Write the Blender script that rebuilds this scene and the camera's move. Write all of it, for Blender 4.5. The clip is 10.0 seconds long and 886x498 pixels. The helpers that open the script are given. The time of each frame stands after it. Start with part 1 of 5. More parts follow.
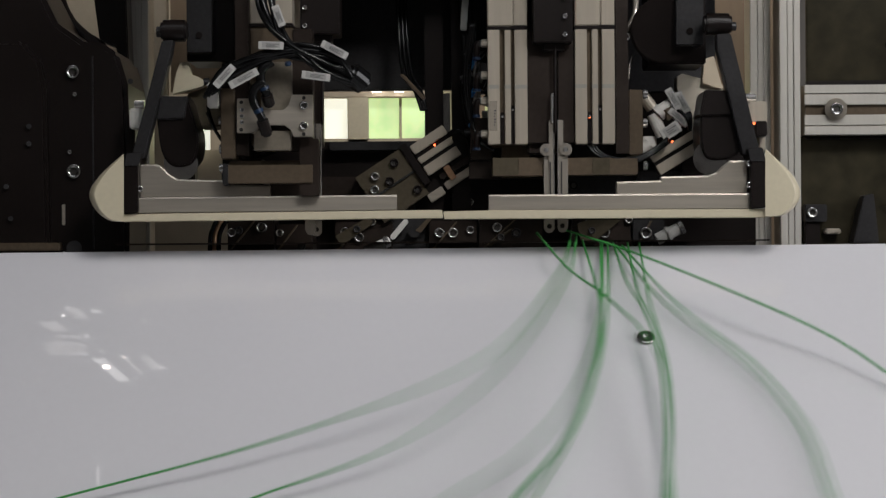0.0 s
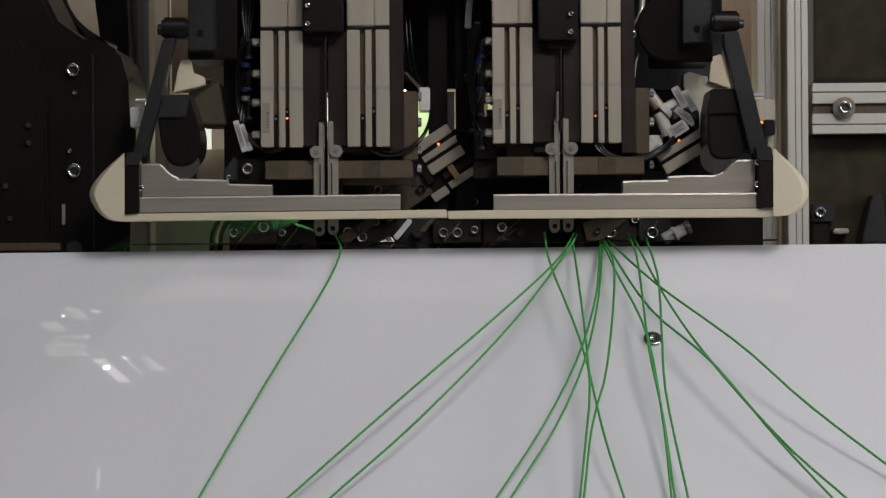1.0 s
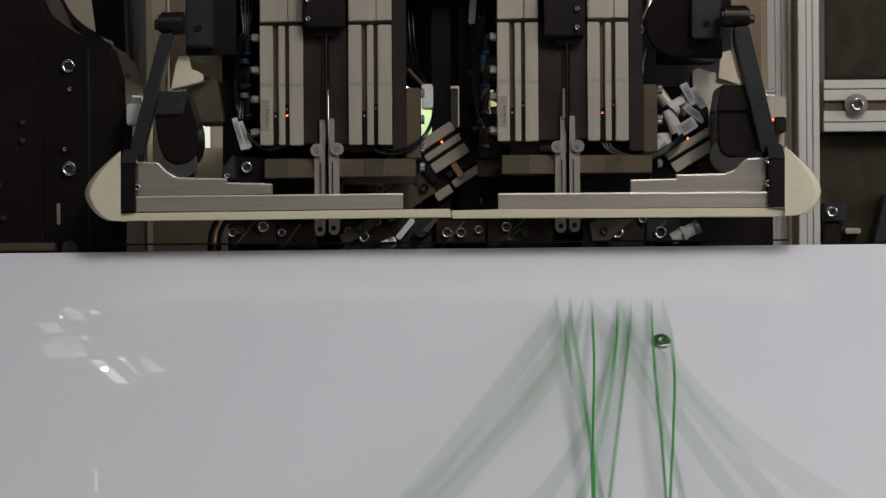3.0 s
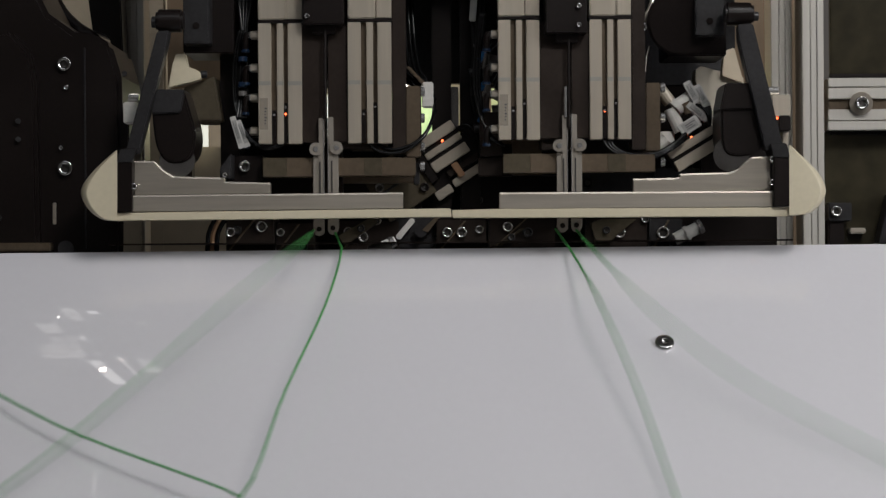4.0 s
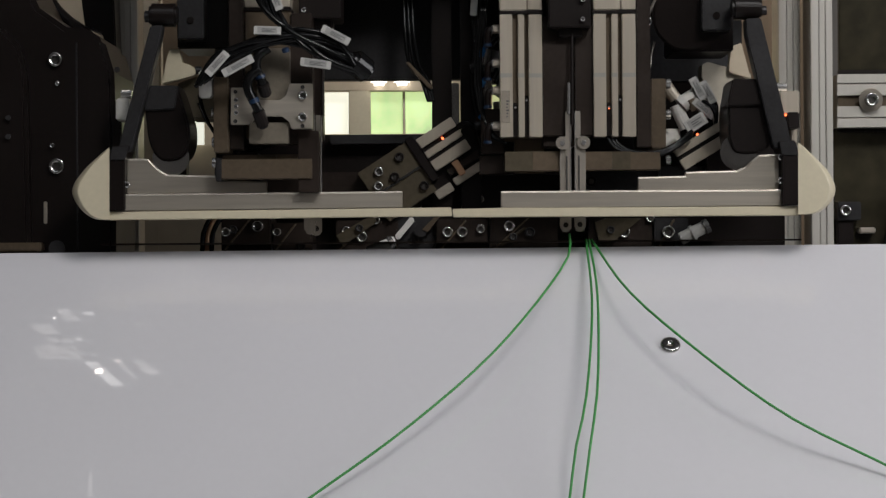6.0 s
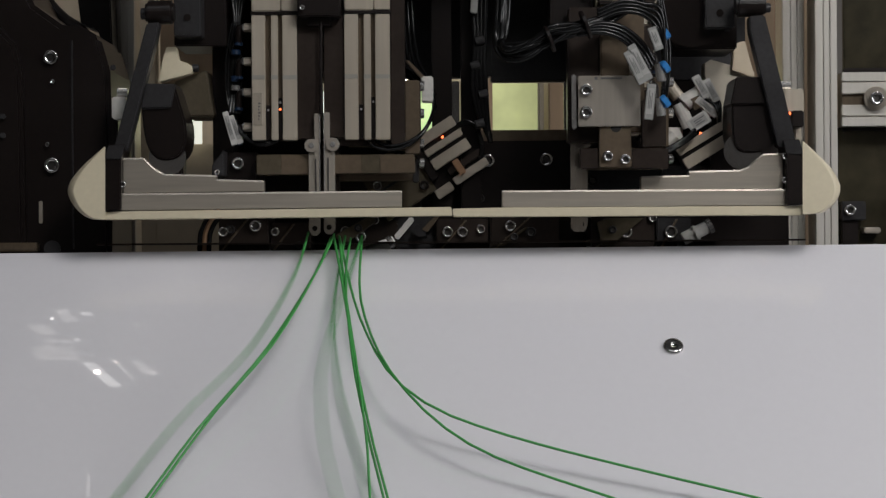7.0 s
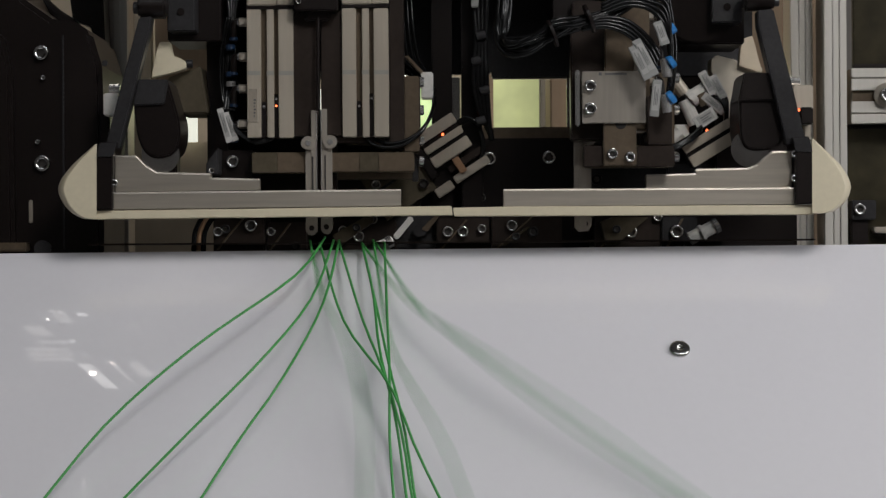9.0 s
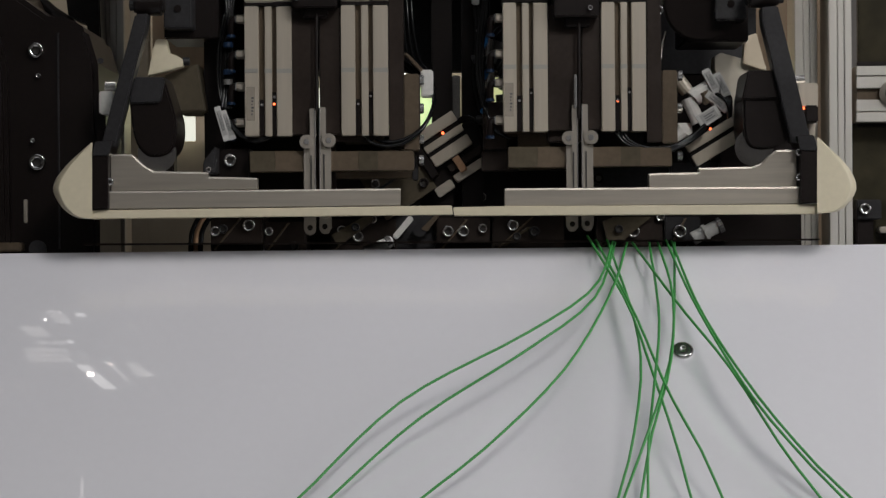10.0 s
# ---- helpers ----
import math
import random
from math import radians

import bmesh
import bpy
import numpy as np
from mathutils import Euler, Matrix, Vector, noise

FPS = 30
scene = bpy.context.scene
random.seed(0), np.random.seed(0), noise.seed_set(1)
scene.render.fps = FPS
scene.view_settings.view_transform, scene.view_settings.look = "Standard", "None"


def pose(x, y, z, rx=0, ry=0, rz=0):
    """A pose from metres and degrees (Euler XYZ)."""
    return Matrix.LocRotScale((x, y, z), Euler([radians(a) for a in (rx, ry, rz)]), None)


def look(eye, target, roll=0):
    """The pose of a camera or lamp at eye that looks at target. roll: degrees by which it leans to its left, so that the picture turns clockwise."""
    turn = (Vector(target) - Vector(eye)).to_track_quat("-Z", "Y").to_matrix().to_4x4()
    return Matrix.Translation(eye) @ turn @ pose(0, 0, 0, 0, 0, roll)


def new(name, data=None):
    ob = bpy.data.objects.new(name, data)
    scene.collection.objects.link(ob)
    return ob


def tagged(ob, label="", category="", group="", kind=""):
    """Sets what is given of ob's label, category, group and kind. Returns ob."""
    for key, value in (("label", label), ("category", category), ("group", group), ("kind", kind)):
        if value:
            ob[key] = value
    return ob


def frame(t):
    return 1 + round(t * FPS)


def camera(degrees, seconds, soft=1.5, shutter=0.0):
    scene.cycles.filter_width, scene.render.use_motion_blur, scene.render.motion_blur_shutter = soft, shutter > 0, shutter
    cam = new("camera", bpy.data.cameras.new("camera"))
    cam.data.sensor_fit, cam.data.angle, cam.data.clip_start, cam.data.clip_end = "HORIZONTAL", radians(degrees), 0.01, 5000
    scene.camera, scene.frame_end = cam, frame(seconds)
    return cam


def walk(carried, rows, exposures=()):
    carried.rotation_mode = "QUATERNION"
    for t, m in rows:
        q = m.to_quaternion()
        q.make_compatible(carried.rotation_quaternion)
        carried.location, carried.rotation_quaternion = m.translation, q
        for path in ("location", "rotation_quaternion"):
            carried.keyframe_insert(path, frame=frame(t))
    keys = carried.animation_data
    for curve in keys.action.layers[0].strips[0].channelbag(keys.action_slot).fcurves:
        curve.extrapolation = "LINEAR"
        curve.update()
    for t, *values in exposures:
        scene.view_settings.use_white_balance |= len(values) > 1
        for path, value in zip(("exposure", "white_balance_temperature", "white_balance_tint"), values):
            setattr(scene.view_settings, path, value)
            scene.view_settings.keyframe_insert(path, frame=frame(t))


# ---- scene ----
cam = camera(25.62, 10.0, soft=1.35, shutter=0.9)
ROWS = [
    (0, 0.0059, -1.5436, -0.0002), (0.5, 0.0040, -1.5349, -0.0001), (1, 0.0025, -1.5261, -0.0001),
    (1.5, 0.0014, -1.5174, 0.0), (2, 0.0007, -1.5087, 0.0), (2.5, 0.0001, -1.4999, 0.0),
    (3.3, -0.0004, -1.4858, 0.0001), (4, -0.0006, -1.4735, 0.0001), (5, -0.0008, -1.4557, 0.0001),
    (6, -0.0008, -1.4379, 0.0001), (7, -0.0008, -1.4200, 0.0002), (8, -0.0008, -1.4020, 0.0002),
    (9, -0.0009, -1.3839, 0.0003), (10, -0.0010, -1.3658, 0.0003)]
walk(cam, [(t, look((x, y, z), (x, y + 1, z), -0.4)) for t, x, y, z in ROWS], [(0, 0.0), (10, 0.0)])

# ---- light: a hall with luminaires in its ceiling and daylight far behind the machine ----
world = bpy.data.worlds.new("world")
scene.world = world
world.use_nodes = True
world.node_tree.nodes["Background"].inputs[0].default_value = (0.80, 0.85, 1.0, 1)
world.node_tree.nodes["Background"].inputs[1].default_value = 0.12


def area(name, place, target, w, h, watts, colour):
    d = bpy.data.lights.new(name, "AREA")
    d.shape, d.size, d.size_y, d.energy, d.color = "RECTANGLE", w, h, watts, colour
    ob = new(name, d)
    ob.matrix_world = look(place, target)
    return ob


area("hall_light", (0.72, -1.55, 1.28), (0.05, 0.0, 0.0), 0.50, 0.40, 16.8, (1.0, 0.972, 0.95))
area("ceiling_light", (0.5, -1.85, 1.55), (0.5, -1.75, 0.0), 2.6, 1.3, 16, (0.92, 0.95, 1.0))
# added fill from the right with no source of its own, brightens the right profiles
area("right_fill", (2.6, -1.3, 0.7), (0.3, 0.1, 0.1), 1.2, 1.2, 32, (0.97, 0.97, 1.0))
area("rear_light", (0.1, 0.75, 1.5), (0.1, 0.74, 0.0), 1.6, 0.5, 13, (1.0, 0.95, 0.86))

# ---- materials ----


def mat(name, colour, rough=0.5, metal=0.0, vary=0.12, scale=60.0, bump=0.0, coat=0.0, emit=0.0, stretch=(1, 1, 1), coarse=9.0, spec=0.5, rvary=0.1):
    m = bpy.data.materials.new(name)
    m.use_nodes = True
    nt = m.node_tree
    b = nt.nodes["Principled BSDF"]
    b.inputs["Metallic"].default_value = metal
    b.inputs["Specular IOR Level"].default_value = spec
    b.inputs["Coat Weight"].default_value = coat
    b.inputs["Coat Roughness"].default_value = 0.006
    if emit:
        b.inputs["Emission Color"].default_value = (*colour, 1)
        b.inputs["Emission Strength"].default_value = emit
    tc = nt.nodes.new("ShaderNodeTexCoord")
    mp = nt.nodes.new("ShaderNodeMapping")
    mp.inputs["Scale"].default_value = stretch
    nt.links.new(tc.outputs["Object"], mp.inputs[0])
    fine, big = nt.nodes.new("ShaderNodeTexNoise"), nt.nodes.new("ShaderNodeTexNoise")
    fine.inputs["Scale"].default_value, fine.inputs["Detail"].default_value = scale * 8, 4
    big.inputs["Scale"].default_value, big.inputs["Detail"].default_value = coarse, 3
    for n in (fine, big):
        nt.links.new(mp.outputs[0], n.inputs["Vector"])
    mix = nt.nodes.new("ShaderNodeMath")
    mix.operation = "ADD"
    nt.links.new(fine.outputs[0], mix.inputs[0])
    nt.links.new(big.outputs[0], mix.inputs[1])
    ramp = nt.nodes.new("ShaderNodeMapRange")
    ramp.inputs[1].default_value, ramp.inputs[2].default_value = 0.6, 1.4
    ramp.inputs[3].default_value, ramp.inputs[4].default_value = 1 - vary, 1 + vary
    nt.links.new(mix.outputs[0], ramp.inputs[0])
    tint = nt.nodes.new("ShaderNodeVectorMath")
    tint.operation = "SCALE"
    tint.inputs[0].default_value = colour
    nt.links.new(ramp.outputs[0], tint.inputs["Scale"])
    nt.links.new(tint.outputs[0], b.inputs["Base Color"])
    rr = nt.nodes.new("ShaderNodeMapRange")
    rr.inputs[1].default_value, rr.inputs[2].default_value = 0.3, 0.7
    rr.inputs[3].default_value, rr.inputs[4].default_value = max(0.008, rough * (1 - rvary)), min(1, rough * (1 + rvary))
    nt.links.new(big.outputs[0], rr.inputs[0])
    nt.links.new(rr.outputs[0], b.inputs["Roughness"])
    if bump:
        bp = nt.nodes.new("ShaderNodeBump")
        bp.inputs["Strength"].default_value, bp.inputs["Distance"].default_value = bump, 0.0006
        nt.links.new(fine.outputs[0], bp.inputs["Height"])
        nt.links.new(bp.outputs[0], b.inputs["Normal"])
    return m


ALU = mat("anodised_aluminium", (0.51, 0.452, 0.368), 0.33, 0.52, 0.10, 40, 0.12, stretch=(1, 1, 0.05))
PROFILE = mat("frame_aluminium", (0.54, 0.515, 0.465), 0.34, 0.25, 0.06, 40, 0.08, stretch=(1, 1, 0.05))
ALU_BAND = mat("aluminium_band", (0.42, 0.40, 0.36), 0.4, 0.7, 0.06, 40)
MILLED = mat("milled_aluminium", (0.58, 0.525, 0.445), 0.34, 0.78, 0.16, 40, 0.18, stretch=(0.06, 1, 1), coarse=30)
CREAM = mat("cream_plastic", (0.56, 0.50, 0.365), 0.42, 0, 0.06, 30, 0.05)
BLACK = mat("black_anodised", (0.0085, 0.0060, 0.0054), 0.34, 0.0, 0.3, 40, 0.10, spec=0.24)
SLATE = mat("worn_black_steel", (0.026, 0.025, 0.026), 0.36, 0.2, 0.35, 40, 0.15, spec=0.35, coarse=25)
BROWN = mat("burnished_steel", (0.027, 0.019, 0.015), 0.36, 0.35, 0.3, 30, 0.12, spec=0.4, coarse=20)
TAN = mat("bronze_grey_steel", (0.135, 0.102, 0.070), 0.34, 0.5, 0.2, 30, 0.12)
STEEL = mat("bright_steel", (0.55, 0.54, 0.53), 0.20, 0.80, 0.15, 50, 0.08)
BROKEN_EDGE = mat("broken_edge_aluminium", (0.40, 0.365, 0.315), 0.44, 0.8, 0.25, 60, 0.1, coarse=30)
POLISHED = mat("polished_steel", (0.52, 0.51, 0.50), 0.21, 1.0, 0.10, 50, 0.04)
GROUND_STEEL = mat("ground_steel", (0.58, 0.53, 0.46), 0.24, 0.70, 0.12, 40, 0.12, stretch=(1, 1, 0.08))
CHUTE = mat("white_laminate", (0.745, 0.735, 0.765), 0.010, 0, 0.015, 20, 0, coat=1.0, coarse=4, spec=0.8)
GREEN = mat("green_insulation", (0.052, 0.275, 0.066), 0.42, 0, 0.03, 30, spec=0.3)
RUBBER = mat("black_cable", (0.005, 0.005, 0.0052), 0.22, 0, 0.2, 30, spec=0.28)
WHITE = mat("white_plastic", (0.60, 0.585, 0.55), 0.3, 0, 0.15, 30)
TAG_GREY = mat("grey_cable_tag", (0.22, 0.22, 0.21), 0.5, 0, 0.15, 30)
LABEL = mat("pale_label", (0.44, 0.43, 0.41), 0.5, 0, 0.05, 30)
PLATE_TAG = mat("brown_rating_label", (0.27, 0.235, 0.19), 0.45, 0.2)
OLIVE_STEEL = mat("olive_grey_steel", (0.095, 0.078, 0.052), 0.34, 0.5, 0.25, 30, 0.12)
PRINT = mat("faded_print", (0.13, 0.13, 0.13), 0.6)
SLIP = mat("printed_slip_paper", (0.30, 0.295, 0.28), 0.5, 0, 0.1, 30)
INK = mat("label_print", (0.06, 0.06, 0.06), 0.6)
BRONZE = mat("bronze_grey_block", (0.27, 0.235, 0.185), 0.32, 0.5, 0.2, 30, 0.12)
# one blue twice: as brightly lit, then with the shade put into the colour
BLUE = mat("blue_collar", (0.02, 0.16, 0.42), 0.35)
SHADED_BLUE = mat("blue_collar_shaded", (0.007, 0.022, 0.055), 0.35)
COPPER = mat("copper_tube", (0.50, 0.30, 0.18), 0.35, 0.8)
# shade of recesses as colour: socket bottoms, then holes, slots and grooves
SOCKET_STEEL = mat("shaded_socket_steel", (0.10, 0.095, 0.09), 0.30, 0.8)
SOCKET = mat("shaded_recess", (0.012, 0.011, 0.010), 0.5)
LED = mat("signal_light", (1.0, 0.16, 0.05), 0.4, emit=3.0)
HALL = mat("hall_paint", (0.30, 0.28, 0.26), 0.8, 0, 0.08, 3, coarse=1)
# shade put into the colour: dark, so that the chute mirrors little of it
CEILING = mat("shaded_ceiling", (0.07, 0.07, 0.07), 0.8, 0, 0.15, 3, coarse=1)
FLOOR = mat("grey_floor", (0.22, 0.22, 0.22), 0.6, 0, 0.15, 10, coarse=2)
PALE_PLATE = mat("pale_coated_plate", (0.52, 0.47, 0.38), 0.45, 0.1, 0.10, 20, 0.05)
BEIGE = mat("beige_panel", (0.50, 0.42, 0.31), 0.7, 0, 0.12, 8, coarse=5)
WOOD = mat("brown_board", (0.26, 0.18, 0.11), 0.6, 0, 0.2, 10, coarse=6, stretch=(1, 1, 0.2))
# coarse blotches in the colour stand in for reflections in the smoked panel
DUSK = mat("smoked_panel", (0.028, 0.024, 0.014), 0.22, 0, 0.7, 6, coarse=7)
DAY = mat("daylight_pane", (1.0, 1.0, 0.86), 0.9, emit=0.78, vary=0.06, scale=0.5, coarse=12)
LEAFY = mat("garden_daylight", (0.66, 0.86, 0.42), 0.9, emit=0.66, vary=0.85, scale=1.2, coarse=22)
OLIVE = mat("shaded_daylight", (0.44, 0.47, 0.23), 0.9, emit=0.62, vary=0.45, scale=1, coarse=16)
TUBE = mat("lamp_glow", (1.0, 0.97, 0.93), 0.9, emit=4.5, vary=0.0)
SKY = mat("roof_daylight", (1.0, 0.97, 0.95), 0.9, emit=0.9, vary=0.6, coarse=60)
# weaker glow, for panes whose mirror image in the chute is faint
SKY_DIM = mat("roof_daylight_faint", (1.0, 0.95, 0.92), 0.9, emit=0.34, vary=0.8, coarse=60)
RED_HOSE = mat("dark_red_hose", (0.014, 0.007, 0.006), 0.45, 0, 0.3, 20, spec=0.2)

# ---- drawing helpers: u to the right and v down on the machine's front elevation, y the depth in metres ----
UNIT, LEAN = 0.0004348, radians(0.4)


def E(u, v, y):
    a, b, k = u - 784, 441 - v, UNIT * (1 + y / 1.5)
    return Vector(((a * math.cos(LEAN) + b * math.sin(LEAN)) * k, y, (b * math.cos(LEAN) - a * math.sin(LEAN)) * k))


def size(n, y):
    return n * UNIT * (1 + y / 1.5)


def part(name, bm, material, parent=None, label=""):
    """Links a bmesh as one mesh object; under a parent its mesh is taken into the space of the whole thing."""
    me = bpy.data.meshes.new(name)
    bm.normal_update()
    bm.to_mesh(me)
    bm.free()
    me.materials.append(material)
    ob = new(name, me)
    if parent:
        top = parent
        while top.parent:
            top = top.parent
        me.transform(Matrix.Translation(-top.location))
        ob.parent = parent
    if label:
        ob["label"] = label
    return ob


def thing(name, place, label, category, group="", kind=""):
    ob = new(name)
    ob.location = place
    ob.empty_display_size = 0.01
    return tagged(ob, label, category, group, kind)


def rounded(bm, r, segs=2):
    if r > 0:
        sharp = [e for e in bm.edges if e.is_manifold and e.calc_face_angle(0) > 0.6]
        bmesh.ops.bevel(bm, geom=sharp, offset=r, segments=segs, affect="EDGES", clamp_overlap=True)
    return bm


def box(c, s, r=0.0008, m=None):
    bm = bmesh.new()
    bmesh.ops.create_cube(bm, size=1, matrix=Matrix.Translation(c) @ Matrix.Diagonal((*s, 1)))
    rounded(bm, r)
    if m:
        bm.transform(m)
    return bm


def slab(u0, v0, u1, v1, y0, y1, r=0.0006, turn=0.0):
    """A bevelled block by its elevation and depth; turn leans it clockwise, in degrees."""
    c = E((u0 + u1) / 2, (v0 + v1) / 2, y0)
    bm = box((0, 0, 0), (size(u1 - u0, y0), y1 - y0, size(v1 - v0, y0)), r)
    bm.transform(Matrix.Translation((c.x, (y0 + y1) / 2, c.z)) @ Matrix.Rotation(radians(turn), 4, "Y"))
    return bm


def outline(points, y0, y1, r=0.0005):
    """A plate cut to an outline of the elevation, y0 its front."""
    bm = bmesh.new()
    f = [bm.verts.new(E(u, v, y0)) for u, v in points]
    face = bm.faces.new(f)
    back = bmesh.ops.extrude_face_region(bm, geom=[face])
    bmesh.ops.translate(bm, verts=[g for g in back["geom"] if isinstance(g, bmesh.types.BMVert)], vec=(0, y1 - y0, 0))
    bmesh.ops.recalc_face_normals(bm, faces=bm.faces)
    return rounded(bm, r)


def rod(a, b, r, n=16, bevel=0.0004):
    bm = bmesh.new()
    d = b - a
    bmesh.ops.create_cone(bm, cap_ends=True, segments=n, radius1=r, radius2=r, depth=d.length)
    rounded(bm, min(bevel, r * 0.3))
    bm.transform(Matrix.Translation((a + b) / 2) @ d.to_track_quat("Z", "Y").to_matrix().to_4x4())
    return bm


def screw_mesh(c, r, depth=0.004):
    """A cap screw with a chamfered head and a deep hexagon socket, its head towards the viewer."""
    bm, n = bmesh.new(), 24
    r *= 0.94

    def ring(z, rad, hexed=False):
        out = []
        for k in range(n):
            a = 2 * math.pi * k / n
            q = rad * (math.cos(math.pi / 6) / math.cos((a % (math.pi / 3)) - math.pi / 6) if hexed else 1)
            out.append(bm.verts.new((q * math.cos(a), q * math.sin(a), z)))
        return out

    t = depth / 2
    rings = [ring(-t, r), ring(t - 0.10 * r, r), ring(t - 0.02 * r, 0.95 * r), ring(t, 0.86 * r), ring(t - 0.05 * r, 0.57 * r, True), ring(t - min(0.6 * depth, 0.5 * r), 0.53 * r, True)]
    for k, (a, b) in enumerate(zip(rings, rings[1:])):
        for i in range(n):
            f = bm.faces.new((a[i], a[(i + 1) % n], b[(i + 1) % n], b[i]))
            f.smooth = k < 4
    bottom = bm.faces.new(rings[-1])
    bottom.material_index = 1
    bm.faces.new(rings[0][::-1])
    bmesh.ops.recalc_face_normals(bm, faces=bm.faces)
    bm.transform(Matrix.Translation((c.x, c.y - depth / 2, c.z)) @ Matrix.Rotation(radians(90), 4, "X"))
    return bm


def screw(name, bm, material, parent):
    ob = part(name, bm, material, parent)
    ob.data.materials.append(SOCKET_STEEL)
    return ob


def bolt(u, v, y, r, parent, name="cap_screw", material=None):
    return screw(name, screw_mesh(E(u, v, y), size(r, y)), material or POLISHED, parent)


def tube_mesh(points, r, n=8, steps=8):
    """A round cable along a smooth line through the given places."""
    p = [Vector(q) for q in points]
    line = []
    for i in range(len(p) - 1):
        a, b, c, d = p[max(i - 1, 0)], p[i], p[i + 1], p[min(i + 2, len(p) - 1)]
        for k in range(steps):
            t = k / steps
            line.append(0.5 * ((2 * b) + (c - a) * t + (2 * a - 5 * b + 4 * c - d) * t * t + (3 * b - a - 3 * c + d) * t ** 3))
    line.append(p[-1])
    bm = bmesh.new()
    rings, up = [], Vector((0.2, 1, 0.1)).normalized()
    for i, q in enumerate(line):
        d = (line[min(i + 1, len(line) - 1)] - line[max(i - 1, 0)]).normalized()
        s = d.cross(up)
        s = s.normalized() if s.length > 1e-4 else Vector((1, 0, 0))
        w = s.cross(d)
        rings.append([bm.verts.new(q + r * (s * math.cos(2 * math.pi * k / n) + w * math.sin(2 * math.pi * k / n))) for k in range(n)])
    for a, b in zip(rings, rings[1:]):
        for k in range(n):
            bm.faces.new((a[k], a[(k + 1) % n], b[(k + 1) % n], b[k]))
    bm.faces.new(rings[0]), bm.faces.new(rings[-1])
    bmesh.ops.recalc_face_normals(bm, faces=bm.faces)
    for f in bm.faces:
        f.smooth = True
    return bm


def cable(pts, r, parent, name="cable", material=None):
    """pts: (u, v, y) along the cable."""
    return part(name, tube_mesh([E(*q) for q in pts], r), material or RUBBER, parent)


def joined(*bms):
    out = bmesh.new()
    for b in bms:
        me = bpy.data.meshes.new("tmp")
        b.to_mesh(me)
        b.free()
        out.from_mesh(me)
        bpy.data.meshes.remove(me)
    return out


# ---- the hall ----
def hall():
    f = part("floor", box((0, 0.6, -1.15), (9, 10, 0.1), 0), FLOOR)
    tagged(f, "grey sealed concrete floor of the hall", "floor", kind="structure")
    for name, c, s in (("wall_north", (0, 3.55, 0.25), (9, 0.1, 2.7)), ("wall_south", (0, -4.35, 0.25), (9, 0.1, 2.7)),
                       ("wall_east", (4.45, -0.4, 0.25), (0.1, 8, 2.7)), ("wall_west", (-4.45, -0.4, 0.25), (0.1, 8, 2.7))):
        tagged(part(name, box(c, s, 0), HALL), "plain beige painted hall wall", "wall", kind="structure")
    tagged(part("ceiling", box((0, -0.4, 1.65), (9, 8, 0.1), 0), CEILING), "hall ceiling out of view, its shade put into a dark grey", "ceiling", kind="structure")


hall()

# ---- the chute ----
CHUTE_Y, CHUTE_Z = 0.045, 0.0012
SLOPE = radians(45)
CHUTE_M = Matrix.Translation((0, CHUTE_Y, CHUTE_Z)) @ Matrix.Rotation(radians(-0.2), 4, "Y") @ Matrix.Rotation(SLOPE, 4, "X")


def chute():
    # local x to the right, y up along the slope to the edge at y = 0, z out of the sheet
    t = thing("chute", CHUTE_M.translation, "glossy white laminate chute sloping down in front of the machine", "chute")
    part("sheet", box((0, -0.58, -0.003), (2.2, 1.16, 0.006), 0.0012, CHUTE_M), CHUTE, t, "glossy white laminate sheet")
    part("support_rail", box((0, -0.30, -0.026), (1.5, 0.04, 0.04), 0.002, CHUTE_M), MILLED, t)
    part("support_rail", box((0, -1.05, -0.026), (1.5, 0.04, 0.04), 0.002, CHUTE_M), MILLED, t)
    for x in (-0.7, 0.7):
        part("leg", box((x, CHUTE_Y - 0.2, -0.68), (0.04, 0.04, 0.84), 0.002), MILLED, t)
        part("leg", box((x, CHUTE_Y - 0.735, -0.945), (0.04, 0.04, 0.31), 0.002), MILLED, t)
    s = CHUTE_M @ Vector((0.1630, -0.1030, 0))
    n = thing("chute_screw", s, "domed bright steel screw fixed in the white chute", "screw")
    bm = bmesh.new()
    r = 0.0073
    prof = [(r * 0.98, 0), (r, 0.0008), (r * 0.98, 0.0017), (r * 0.90, 0.0024), (r * 0.80, 0.0027), (r * 0.32, 0.0029), (r * 0.28, 0.0027), (r * 0.24, 0.0016), (0, 0.0014)]
    vs = [bm.verts.new((a, 0, b)) for a, b in prof]
    es = [bm.edges.new(e) for e in zip(vs, vs[1:])]
    bmesh.ops.spin(bm, geom=vs + es, cent=(0, 0, 0), axis=(0, 0, 1), angle=2 * math.pi, steps=28, use_duplicate=False)
    bmesh.ops.remove_doubles(bm, verts=bm.verts, dist=1e-6)
    bmesh.ops.recalc_face_normals(bm, faces=bm.faces)
    for f in bm.faces:
        f.smooth = True
    bm.transform(Matrix.Translation(s) @ CHUTE_M.to_3x3().to_4x4())
    part("head", bm, POLISHED, n)


CHUTE.node_tree.nodes["Principled BSDF"].inputs["Coat IOR"].default_value = 2.0
chute()

